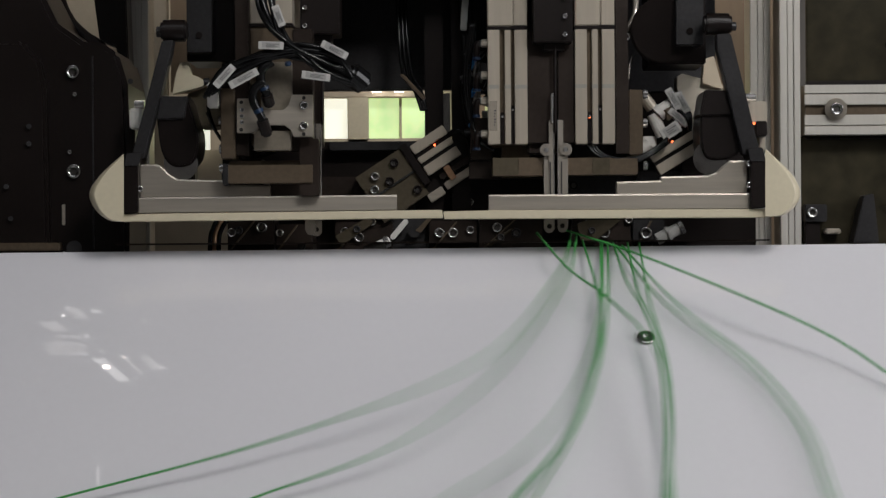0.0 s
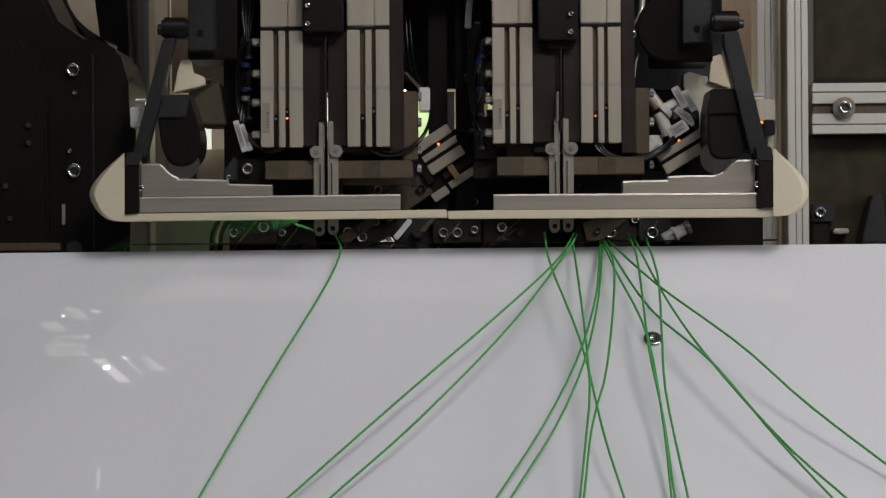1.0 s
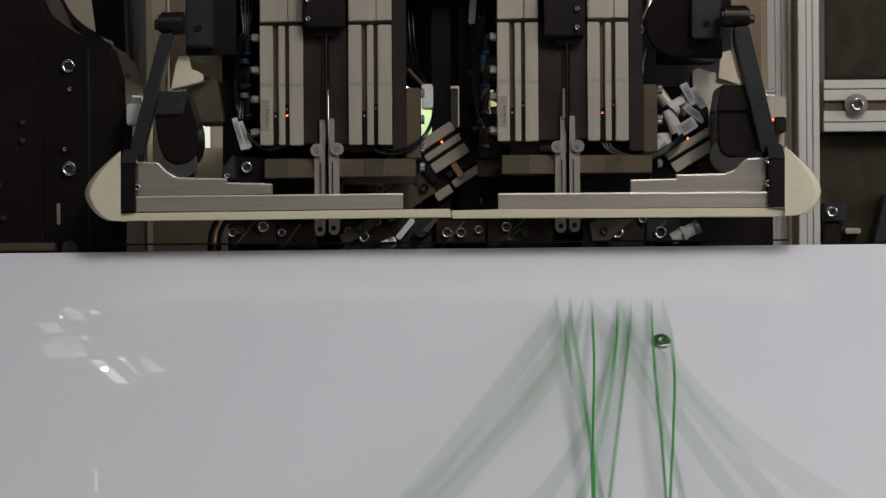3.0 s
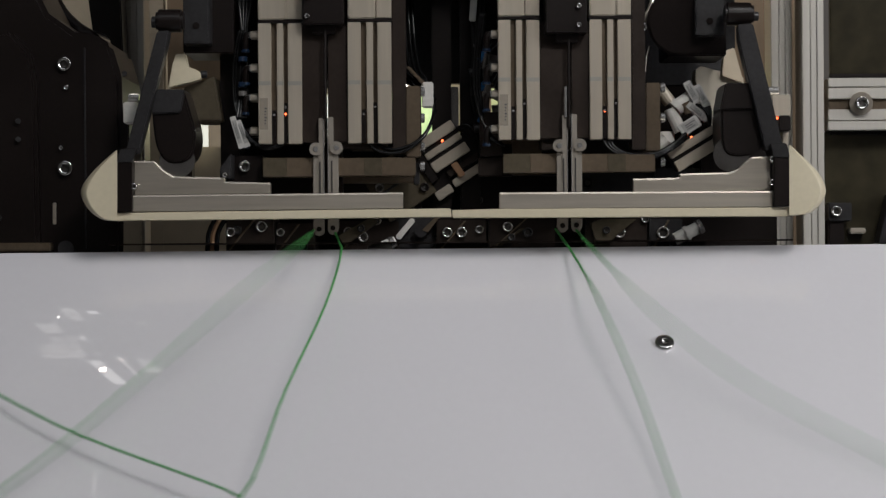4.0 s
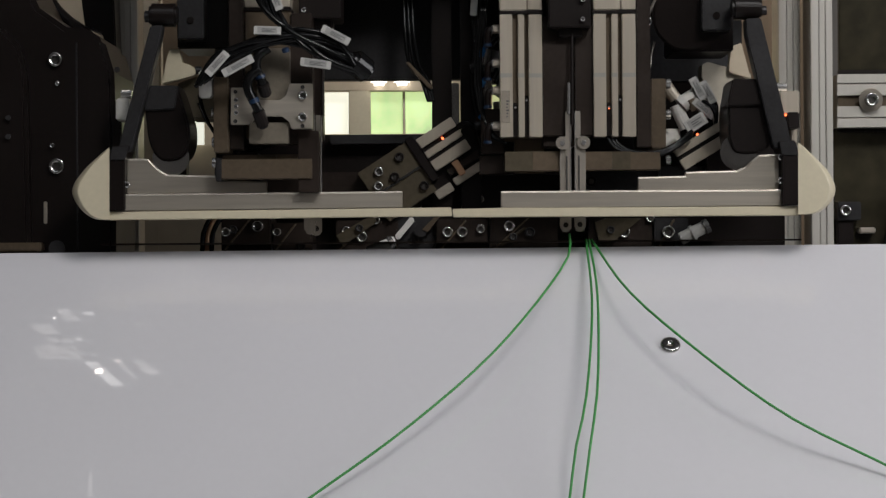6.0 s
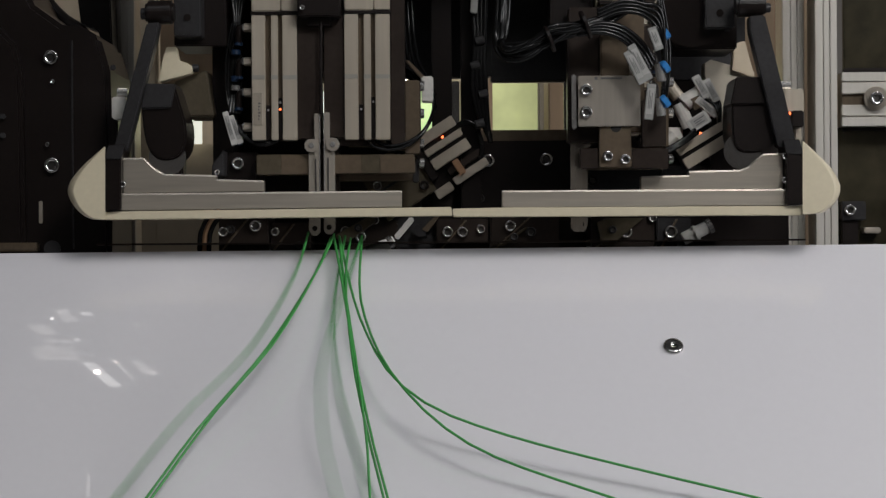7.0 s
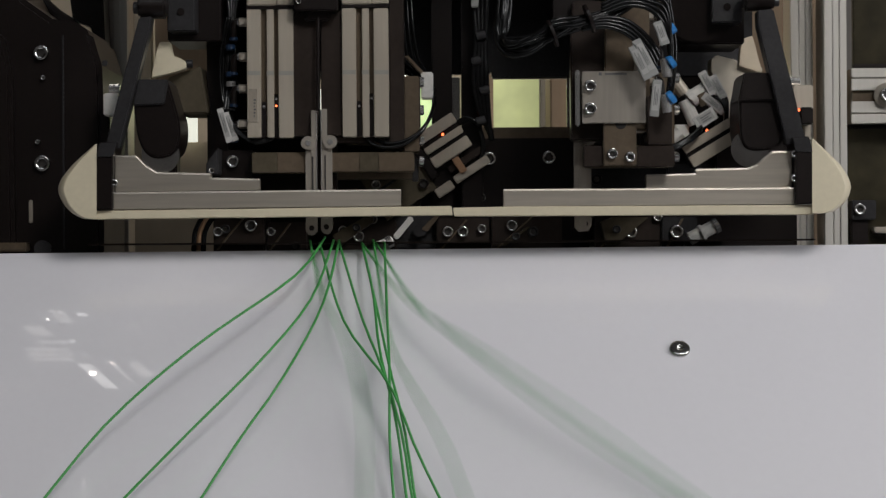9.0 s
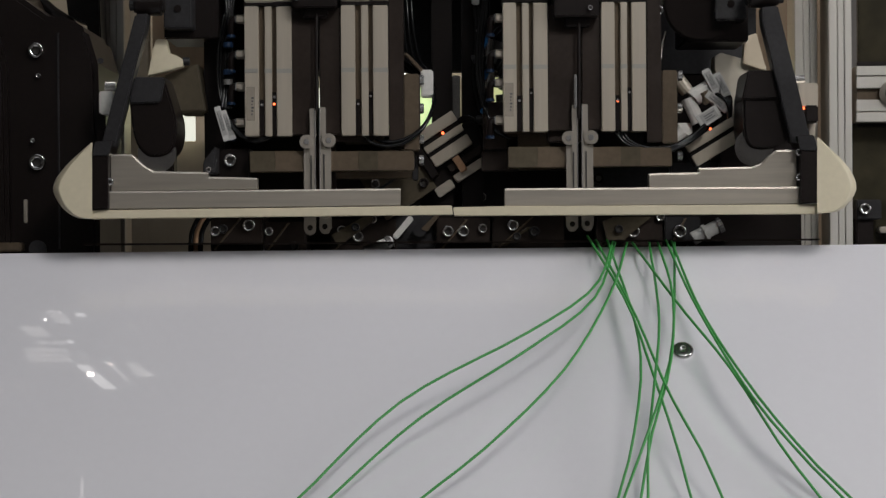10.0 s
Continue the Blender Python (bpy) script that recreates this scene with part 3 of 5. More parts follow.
def back_right(b):
    """The rear of the right swinging half: steel plate, bracket, fittings and the cable loom."""
    def put(name, bm, m, label="", parent=b):
        return part(name, turned(bm, AXIS_R), m, parent, label)

    y = -0.014
    put("back_body", slab(991, 64, 1046, 262, 0.0, 0.02, 0.001), BROWN)
    put("back_body", slab(1046, 82, 1094, 152, -0.006, 0.02, 0.001), TAN)
    put("back_block", slab(1094, 118, 1118, 156, -0.008, 0.02, 0.001), MILLED)
    put("back_plate", slab(1009, 150, 1113, 235, y, y + 0.008, 0.0006), GROUND_STEEL, "ground steel back plate with two screws")
    put("name_bar", slab(1046, 153, 1082, 156, y - 0.0003, y + 0.001, 0), INK)
    put("name_dot", slab(1036, 152, 1041, 157, y - 0.0003, y + 0.001, 0), INK)
    put("lower_block", slab(1044, 236, 1098, 304, y + 0.003, y + 0.012, 0.0007), TAN)
    put("block_hole", rod(E(1072, 236, y + 0.0025), E(1072, 236, y + 0.004), size(9, y), 16, 0), SOCKET)
    put("lower_bar", slab(1098, 272, 1160, 306, y + 0.006, y + 0.016, 0.0007), BROWN)
    put("lower_bar", slab(1012, 272, 1044, 306, y + 0.006, y + 0.016, 0.0007), BROWN)
    put("side_bar", slab(1116, 190, 1156, 270, y + 0.010, y + 0.02, 0.0007), BROWN)
    put("clear_edge", slab(998, 148, 1006, 240, y + 0.004, y + 0.012, 0.001), STEEL)
    for u, v, r, yy in ((1022, 174, 10.5, y), (1022, 211, 10.5, y), (1058, 285, 9, y + 0.003), (1087, 290, 9, y + 0.003)):
        ob = put("plate_screw", screw_mesh(E(u, v, yy), size(r, yy), 0.0035), POLISHED)
        ob.data.materials.append(SOCKET_STEEL)
    rng = random.Random(3)
    for k in range(9):
        a, c = 3.0 * k, rng.uniform(-7, 7)
        path = [(1120 - 2 * k, 20 - a, -0.020), (1060 + c, 64 - a * 0.8, -0.026), (1010, 78 - a * 0.8 + c, -0.030 - 0.001 * (k % 3)), (962, 94 - a * 0.9, -0.032), (922 + c, 118 - a * 1.0, -0.032), (896 - k, 126 - a * 1.2, -0.028), (874 + k, 112 - a, -0.022), (868 + 2.4 * k, 84, -0.016), (872 + 2.4 * k, 40, -0.012), (880 + 2 * k, -60, -0.010)]
        put("cable", tube_mesh([E(u, v + rng.uniform(-5, 5), w + rng.uniform(-0.003, 0.003)) for u, v, w in path], rng.uniform(0.0016, 0.0024)), RUBBER)
    for k in range(4):
        path = [(1008, 82 - 4 * k, -0.032), (1050, 78 - 5 * k, -0.032), (1086, 92 - 7 * k, -0.031), (1112 + 2 * k, 122 - 8 * k, -0.029), (1126 + 3 * k, 150 - 8 * k, -0.026)]
        put("cable", tube_mesh([E(*q) for q in path], 0.0018), RUBBER)
    for k in range(4):
        path = [(1040, 60 - 6 * k, -0.030), (1080, 44 - 6 * k, -0.030), (1116, 48 - 6 * k, -0.029), (1140 + 3 * k, 70 - 7 * k, -0.026), (1152, 96 + 26 * k, -0.018)]
        put("cable", tube_mesh([E(*q) for q in path], 0.0016), RUBBER)
    put("cable_tie", rod(E(1018, 66, -0.032), E(1023, 64, -0.032), 0.0105, 18), BLACK)
    put("cable_tie", rod(E(958, 90, -0.032), E(963, 88, -0.032), 0.0100, 18), BLACK)
    for v in (82, 138, 196):
        f = put("blue_ring", rod(E(1150, v, -0.02), E(1158, v - 6, -0.02), 0.0048, 14), BLUE)
        put("fitting", rod(E(1144, v - 8, -0.019), E(1148, v + 22, -0.019), 0.0036, 12), STEEL, parent=f)
    for u, v, turn, h in ((1129, 194, 6, 60), (1112, 128, -28, 66), (1104, 136, -26, 60), (1138, 88, -20, 40)):
        tag = None
        for name, bm, m in tag_pieces(u, v, 15, h, -0.036, turn):
            ob = put(name, bm, m or TAG_GREY, "" if m else "grey printed cable tag", parent=tag or b)
            tag = tag or ob


def jaws():
    # left station, fixed half
    a = jaw_half(AXIS_L, -1, "fixed jaw half with a slotted aluminium cylinder and steel finger", (461, 537), (48, 258), ((0.63, 206),), True)
    fittings(a, 459, (69, 126, 178, 236), -1)
    for k in range(3):
        cable([(436 - 4 * k, 60, 0.06), (428 - 5 * k, 120, 0.058), (426 - 3 * k, 190, 0.055), (438 + 2 * k, 240, 0.05), (470, 266 - 2 * k, 0.046), (500, 262 - 2 * k, 0.045), (507, 252, 0.045)], 0.0011, a)
    white_tag(a, 424, 238, 0.046, -16, 10, 58)
    white_tag(a, 434, 240, 0.049, -20, 10, 50)
    # left station, swinging half
    b = jaw_half(AXIS_L, 1, "swinging jaw half with a slotted aluminium cylinder and cables", (617, 693), (46, 257), ((0.365, 206),), False)
    part("side_block", slab(718, 157, 743, 281, 0.048, 0.078, 0.0008), TAN, b)
    for v in (167, 213, 263, 297):
        part("side_screw", rod(E(743, v, 0.06), E(751, v, 0.06), 0.0038, 14), STEEL, b)
    part("bracket", slab(746, 150, 766, 194, 0.068, 0.080, 0.001), WHITE, b, "small white plastic bracket")
    cable([(655, 255, 0.048), (665, 268, 0.045), (690, 274, 0.044), (720, 268, 0.044), (748, 246, 0.046), (764, 215, 0.055), (768, 190, 0.070)], 0.0014, b)
    cable([(668, 255, 0.049), (680, 265, 0.047), (705, 267, 0.046), (735, 255, 0.047), (757, 232, 0.052), (770, 200, 0.066)], 0.0014, b)
    back_left(b)
    # right station, swinging half
    c = jaw_half(AXIS_R, -1, "swinging jaw half with a slotted aluminium cylinder and air fittings", (879, 951), (42, 251), (), True)
    fittings(c, 878, (67, 125, 172, 232), -1)
    for k in range(3):
        cable([(854 - 3 * k, 30, 0.06), (846 - 5 * k, 120, 0.06), (850 - 3 * k, 200, 0.058), (862 + 3 * k, 245, 0.055), (890, 262, 0.05)], 0.0011, c)
    back_right(c)
    # right station, fixed half
    d = jaw_half(AXIS_R, 1, "fixed jaw half with a slotted aluminium cylinder and steel finger", (1038, 1110), (41, 250), ((0.365, 201),), False)
    part("side_block", slab(1136, 151, 1161, 270, 0.048, 0.078, 0.0008), TAN, d)
    for v in (160, 212, 290):
        part("side_screw", rod(E(1161, v, 0.06), E(1169, v, 0.06), 0.0038, 14), STEEL, d)
    for k in range(3):
        cable([(1072 - 6 * k, 248, 0.048), (1082 - 4 * k, 264 + 2 * k, 0.046), (1108, 276 + 3 * k, 0.044), (1146, 276 + 3 * k, 0.044), (1178, 262 + 3 * k, 0.046), (1206, 240 + 4 * k, 0.052)], 0.0016, d)
    return a, b, c, d


JAW_LF, JAW_LS, JAW_RS, JAW_RF = jaws()

# the heads between the halves, which hang from the beam above
for ax, v, name in ((573, 50, ""), (997, 65, "")):
    h = thing("jaw_head", E(ax, -60, 0.05), "black steel head block hanging between two jaw halves", "machine head", "jaw heads")
    part("head_block", slab(ax - 36, -130, ax + 36, v, 0.028, 0.066, 0.001), BLACK, h)
    part("spindle_collar", slab(ax - 18, v, ax + 22, v + 16, 0.036, 0.06, 0.001), BLACK, h)
    part("guide_rod", rod(E(ax + 4, v + 10, 0.037), E(ax + 4, v + 165, 0.037), 0.0013, 12), BLACK, h)
    if ax > 900:
        # bright rod in place of the light that shows through a slit here
        part("slit_gleam", rod(E(ax - 1, 158, 0.0375), E(ax - 1, 212, 0.0375), 0.0014, 12), STEEL, h)
    for dv in (-14, -47, -80):
        bolt(ax + (-27 if ax < 800 else 22), v + dv, 0.028, 4.5, h)

# ---- the machine behind the jaws ----
def profile(name, u0, v0, u1, v1, y0, y1, label, across=False):
    """Slotted aluminium profile: four lips round a dark groove."""
    t = thing(name, E((u0 + u1) / 2, max(v0, v1), y0), label, "aluminium profile", "frame profiles")
    w = (v1 - v0) if across else (u1 - u0)
    part("core", slab(u0, v0, u1, v1, y0 + 0.006, y1, 0.0005), MILLED, t)
    for a, b, d in ((0.0, 0.17, 0.0), (0.19, 0.40, 0.0008), (0.60, 0.81, 0.0008), (0.83, 1.0, 0.0)) if across else ((0.0, 0.36, 0.0), (0.385, 0.66, 0.0006), (0.685, 1.0, 0.0)):
        q = (u0, v0 + a * w, u1, v0 + b * w) if across else (u0 + a * w, v0, u0 + b * w, v1)
        part("lip", slab(*q, y0 + d, y0 + 0.007, 0.0005), PROFILE, t)
    return t


def frame_work():
    profile("upright_profile", 1362, -500, 1398, 2740, 0.16, 0.20, "slotted aluminium upright of the machine frame")
    profile("upright_profile", 1416, -500, 1453, 2750, 0.13, 0.17, "slotted aluminium upright of the machine frame")
    h = profile("cross_profile", 1454, 142, 1760, 233, 0.13, 0.17, "slotted aluminium cross rail bolted to the upright", True)
    part("groove", slab(1455, 179, 1760, 197, 0.1345, 0.137, 0.0002), TAN, h)
    w = part("washer", rod(E(1511, 187, 0.126), E(1511, 187, 0.131), size(20, 0.13), 28), MILLED, h)
    part("cap_screw", screw_mesh(E(1511, 187, 0.126), size(12, 0.13), 0.005), POLISHED, w)
    profile("upright_profile", 232, -500, 268, 2700, 0.20, 0.24, "slotted aluminium upright behind the black housing")
    t = thing("smoked_window", E(1600, 2000, 0.15), "smoked dark panel between aluminium profiles", "panel")
    part("upper_panel", slab(1455, -500, 1900, 141, 0.152, 0.158, 0.001), DUSK, t)
    part("lower_panel", slab(1455, 234, 1900, 2700, 0.152, 0.158, 0.001), DUSK, t)
    part("gasket", slab(1456, 134, 1900, 142, 0.149, 0.153, 0.0006), BLACK, t)
    part("gasket", slab(1456, 233, 1900, 240, 0.149, 0.153, 0.0006), BLACK, t)
    c = thing("side_clamp", E(1475, 392, 0.14), "small dark clamp block with a screw", "clamp")
    part("block", slab(1455, 360, 1495, 392, 0.138, 0.152, 0.0008), SLATE, c)
    bolt(1467, 375, 0.138, 10, c)
    part("foot", slab(1455, 392, 1482, 432, 0.142, 0.152, 0.0008), BLACK, c)
    part("pin", slab(1492, 404, 1520, 414, 0.140, 0.152, 0.001), MILLED, c)
    part("lever", outline([(1542, 430), (1562, 345), (1580, 340), (1590, 430)], 0.13, 0.15, 0.001), SLATE, c)


frame_work()


def left_housing():
    t = thing("side_housing", E(110, 440, 0.06), "tall matt black side housing with cap screws", "machine housing")
    body = [(-300, 2850), (-300, -500), (20, -500), (50, -60), (95, 30), (140, 62), (182, 70), (205, 84), (222, 140), (226, 260), (225, 440), (225, 2850)]
    part("body", outline(body, 0.06, 0.16, 0.004), BLACK, t)
    part("front_plate", outline([(-280, 440), (-280, 60), (30, 62), (62, 96), (74, 150), (80, 440)], 0.050, 0.062, 0.003), BLACK, t)
    part("door_seam", slab(158, 90, 161, 440, 0.0585, 0.062, 0.0002), SLATE, t)
    part("slot_plate", slab(103, 360, 109, 398, 0.058, 0.062, 0.0006), MILLED, t)
    for u, v, r in ((124, 119, 13), (126, 300, 14), (128, 160, 4), (119, 265, 4)):
        bolt(u, v, 0.06, r, t)
    for u, v in ((43, 218), (43, 250), (10, 386), (2, 328), (228, 136)):
        part("stud", rod(E(u, v, 0.046), E(u, v, 0.052), size(5, 0.05), 12), SLATE, t)
    part("lower_cover", slab(-280, 408, 58, 446, 0.052, 0.06, 0.002), SLATE, t)
    part("lower_bar", slab(-280, 431, 100, 446, 0.048, 0.06, 0.001), TAN, t)
    part("hinge_disc", rod(E(126, 440, 0.048), E(126, 440, 0.062), size(14, 0.05), 24), SLATE, t)
    part("rear_cover", outline([(147, -120), (216, -120), (226, 117), (224, 200), (202, 74), (172, 62)], 0.162, 0.19, 0.001), BLACK, t)
    k = thing("feed_tube_bundle", E(160, -40, 0.12), "dark red-brown flexible hoses behind the black housing", "hose")
    for i in range(3):
        cable([(66 + 9 * i, -120, 0.18), (84 + 8 * i, -20, 0.175), (104 + 7 * i, 24, 0.17), (136 + 4 * i, 52, 0.168), (176 + 4 * i, 84, 0.165), (205, 150, 0.165)], 0.0046, k, "hose", RED_HOSE)


left_housing()


def rear_panel():
    """The black rear plates round the opening through which the hall shows."""
    t = thing("rear_plate", E(790, 440, 0.15), "black steel rear plates with an opening between them", "machine plate")
    # greyer than the black plates: the hall's dim reflection put into the colour
    part("upper_plate", slab(560, -500, 860, 153, 0.15, 0.162, 0.001), SLATE, t)
    part("upper_plate", slab(860, -500, 1290, 158, 0.15, 0.162, 0.001), SLATE, t)
    part("lower_plate", slab(405, 246, 860, 520, 0.15, 0.162, 0.001), BLACK, t)
    part("lower_plate", slab(860, 240, 1365, 520, 0.15, 0.162, 0.001), BLACK, t)
    part("side_plate", slab(405, -500, 560, 246, 0.151, 0.163, 0.001), BLACK, t)
    part("side_plate", slab(1000, 100, 1290, 260, 0.151, 0.161, 0.001), BLACK, t)
    part("beam", slab(200, -420, 1400, -100, 0.03, 0.15, 0.003), BLACK, t)
    part("post", slab(763, -130, 797, 420, 0.110, 0.135, 0.001), BLACK, t)
    part("post", slab(812, -130, 846, 420, 0.110, 0.135, 0.001), BLACK, t)
    part("bright_edge", slab(797, 158, 810, 248, 0.140, 0.146, 0.0006), STEEL, t)
    part("bright_edge", slab(986, 158, 1000, 242, 0.140, 0.146, 0.0006), STEEL, t)
    part("sill", slab(846, 240, 1000, 262, 0.135, 0.15, 0.0006), TAN, t)
    part("sill", slab(590, 246, 765, 262, 0.135, 0.15, 0.0006), SLATE, t)
    base = part("machine_base", slab(230, 524, 1360, 2700, 0.10, 0.42, 0.004), BLACK)
    tagged(base, "black machine base cabinet behind the chute", "machine base", kind="structure")
    p = thing("guide_plate", E(930, 330, 0.12), "black guide plate with two cap screws", "machine plate")
    part("plate", slab(846, 258, 1012, 440, 0.128, 0.15, 0.001), BLACK, p)
    for u, v in ((858, 292), (956, 290)):
        bolt(u, v, 0.128, 12, p)
    bolt(845, 356, 0.125, 8, p)
    # hanging black flanks beside the outer arms
    f = thing("flank_block", E(380, -60, 0.07), "black flank block with a through hole", "machine block", "flank blocks")
    part("block", slab(330, -130, 418, 100, 0.05, 0.11, 0.001), BLACK, f)
    part("lug", slab(330, -20, 376, 84, 0.03, 0.052, 0.001), SLATE, f)
    # black disc stands in for the shade inside the hole
    part("hole", rod(E(353, 52, 0.0285), E(353, 52, 0.032), size(6, 0.03), 16, 0), BLACK, f)
    part("column", slab(395, 100, 430, 330, 0.075, 0.11, 0.001), BLACK, f)
    g = thing("flank_block", E(1220, -60, 0.07), "black flank block with a through hole", "machine block", "flank blocks")
    part("block", slab(1172, -130, 1275, 105, 0.05, 0.11, 0.001), BLACK, g)
    part("lug", slab(1222, -20, 1272, 70, 0.03, 0.052, 0.001), SLATE, g)
    # the hole's shade as a black disc, as on the other flank
    part("hole", rod(E(1247, 44, 0.0285), E(1247, 44, 0.032), size(6, 0.03), 16, 0), BLACK, g)
    for u, v in ((1160, 58), (1130, 55)):
        bolt(u, v, 0.05, 8, g)
    part("pipe", tube_mesh([E(1146, -60, 0.062), E(1148, 0, 0.060), E(1144, 22, 0.058), E(1134, 40, 0.058), E(1128, 62, 0.060)], 0.0026, 12), GROUND_STEEL, g)
    part("pipe", tube_mesh([E(1142, 88, 0.066), E(1136, 112, 0.064), E(1134, 132, 0.064)], 0.0010), GROUND_STEEL, g)
    part("motor_disc", rod(E(1200, 44, 0.040), E(1200, 44, 0.06), size(62, 0.04), 40, 0.002), BLACK, g)


rear_panel()


def angled_gripper(name, cu, cv, turn, y, mirror, label):
    """A small gripper cylinder leaning on its bracket, with ribbed aluminium body and dark mounting block."""
    t = thing(name, E(cu, cv, y), label, "gripper cylinder", "leaning gripper cylinders")

    def at(a, b):
        r = radians(turn)
        return cu + a * math.cos(r) - b * math.sin(r), cv + a * math.sin(r) + b * math.cos(r)

    def blk(nm, a0, b0, a1, b1, y0, y1, m, parent=t, lab=""):
        u, v = at((a0 + a1) / 2, (b0 + b1) / 2)
        return part(nm, slab(u - (a1 - a0) / 2, v - (b1 - b0) / 2, u + (a1 - a0) / 2, v + (b1 - b0) / 2, y0, y1, 0.0006, turn), m, parent, lab)

    low = -32 if mirror > 0 else -8
    half = 36 if mirror > 0 else 45
    body = blk("body", -half, low, half, 32, y + 0.004, y + 0.026, BLACK, lab="ribbed aluminium gripper body")
    for b0, b1 in (((-32, -14), (-6, 6), (13, 32)) if mirror > 0 else ((-8, 6), (13, 32))):
        blk("rib", -half, b0, half, b1, y, y + 0.006, ALU, body)
    u, v = at(4, -9)
    part("signal_light", rod(E(u, v, y + 0.001), E(u, v, y + 0.004), 0.0011, 10, 0), LED, body)
    return t, at, blk


def leaning():
    t, at, blk = angled_gripper("leaning_gripper", 783, 262, -33, 0.098, 1, "leaning ribbed gripper cylinder on a dark steel block")
    blk("end_plate", -52, -42, -38, 44, 0.097, 0.13, BLACK)
    blk("mount_block", -150, -38, -52, 10, 0.100, 0.13, OLIVE_STEEL, lab="dark steel block with screw holes")
    blk("mount_block", -150, 11, -52, 60, 0.102, 0.13, OLIVE_STEEL)
    blk("groove", -150, 9, -52, 13, 0.0995, 0.104, SOCKET)
    for a, b, m in ((-75, -22, BLACK), (-118, -20, POLISHED), (-132, 0, POLISHED), (-100, 2, BLACK), (-130, 34, BLACK), (-66, 42, BLACK)):
        u, v = at(a, b)
        bolt(u, v, 0.100 if b < 12 else 0.102, 8.5, t, material=m)
    for b0, b1, m in ((40, 52, BROWN), (58, 72, MILLED)):
        blk("guide_bar", -20, b0, 46, b1, 0.104, 0.118, m)
    blk("copper_pin", -6, 34, 6, 62, 0.100, 0.106, COPPER)
    blk("lower_clip", -58, 60, -26, 76, 0.100, 0.112, MILLED)
    for k in range(3):
        cable([(800 + 3 * k, 236, 0.104), (822 + 4 * k, 224 + 3 * k, 0.10), (842, 240 + 4 * k, 0.10), (850 - 2 * k, 275, 0.104), (838, 305 + 4 * k, 0.108)], 0.0012, t)
    part("base_bracket", slab(700, 385, 770, 440, 0.112, 0.15, 0.001, 0), SLATE, t)
    part("push_rod", slab(712, 383, 722, 428, 0.098, 0.104, 0.001, 40), WHITE, t, "white push rod")
    part("air_fitting", rod(E(700, 428, 0.09), E(655, 446, 0.085), 0.0045, 14), WHITE, t, "white plastic air fitting")
    part("fitting_ring", rod(E(698, 428, 0.0895), E(690, 432, 0.089), 0.0054, 16), STEEL, t)
    r, at2, blk2 = angled_gripper("leaning_gripper", 1216, 256, -31, 0.058, -1, "leaning ribbed gripper cylinder with white air fittings")
    for a, b, c, d, m in ((1188, 192, 1226, 168, WHITE), (1178, 196, 1196, 236, WHITE), (1160, 162, 1178, 186, ALU), (1214, 186, 1238, 212, WHITE), (1172, 250, 1158, 262, WHITE)):
        part("air_fitting", rod(E(a, b, 0.078), E(c, d, 0.078), 0.0052, 14), m, r, "white plastic air fitting")
    part("brass_nut", rod(E(1204, 186, 0.074), E(1213, 204, 0.074), 0.0042, 6), TAN, r)
    part("fitting_collar", rod(E(1186, 196, 0.0775), E(1194, 188, 0.0775), 0.0072, 18), WHITE, r)
    for u, v in ((1216, 168), (1233, 174)):
        white_tag(r, u, v, 0.070, -28, 14, 42)
    white_tag(r, 1212, 226, 0.054, 58, 22, 38)
    white_tag(r, 1226, 202, 0.070, -50, 13, 44)
    part("white_block", slab(1161, 236, 1186, 268, 0.08, 0.10, 0.001), WHITE, r)
    for k in range(3):
        cable([(1222 + 10 * k, 188, 0.074), (1240 + 4 * k, 200, 0.07), (1246, 228 + 4 * k, 0.068), (1232, 262 + 6 * k, 0.07), (1205, 280 + 4 * k, 0.078)], 0.0013, r)
    part("mount_arm", slab(1150, 300, 1260, 345, 0.105, 0.15, 0.001), SLATE, r)


leaning()


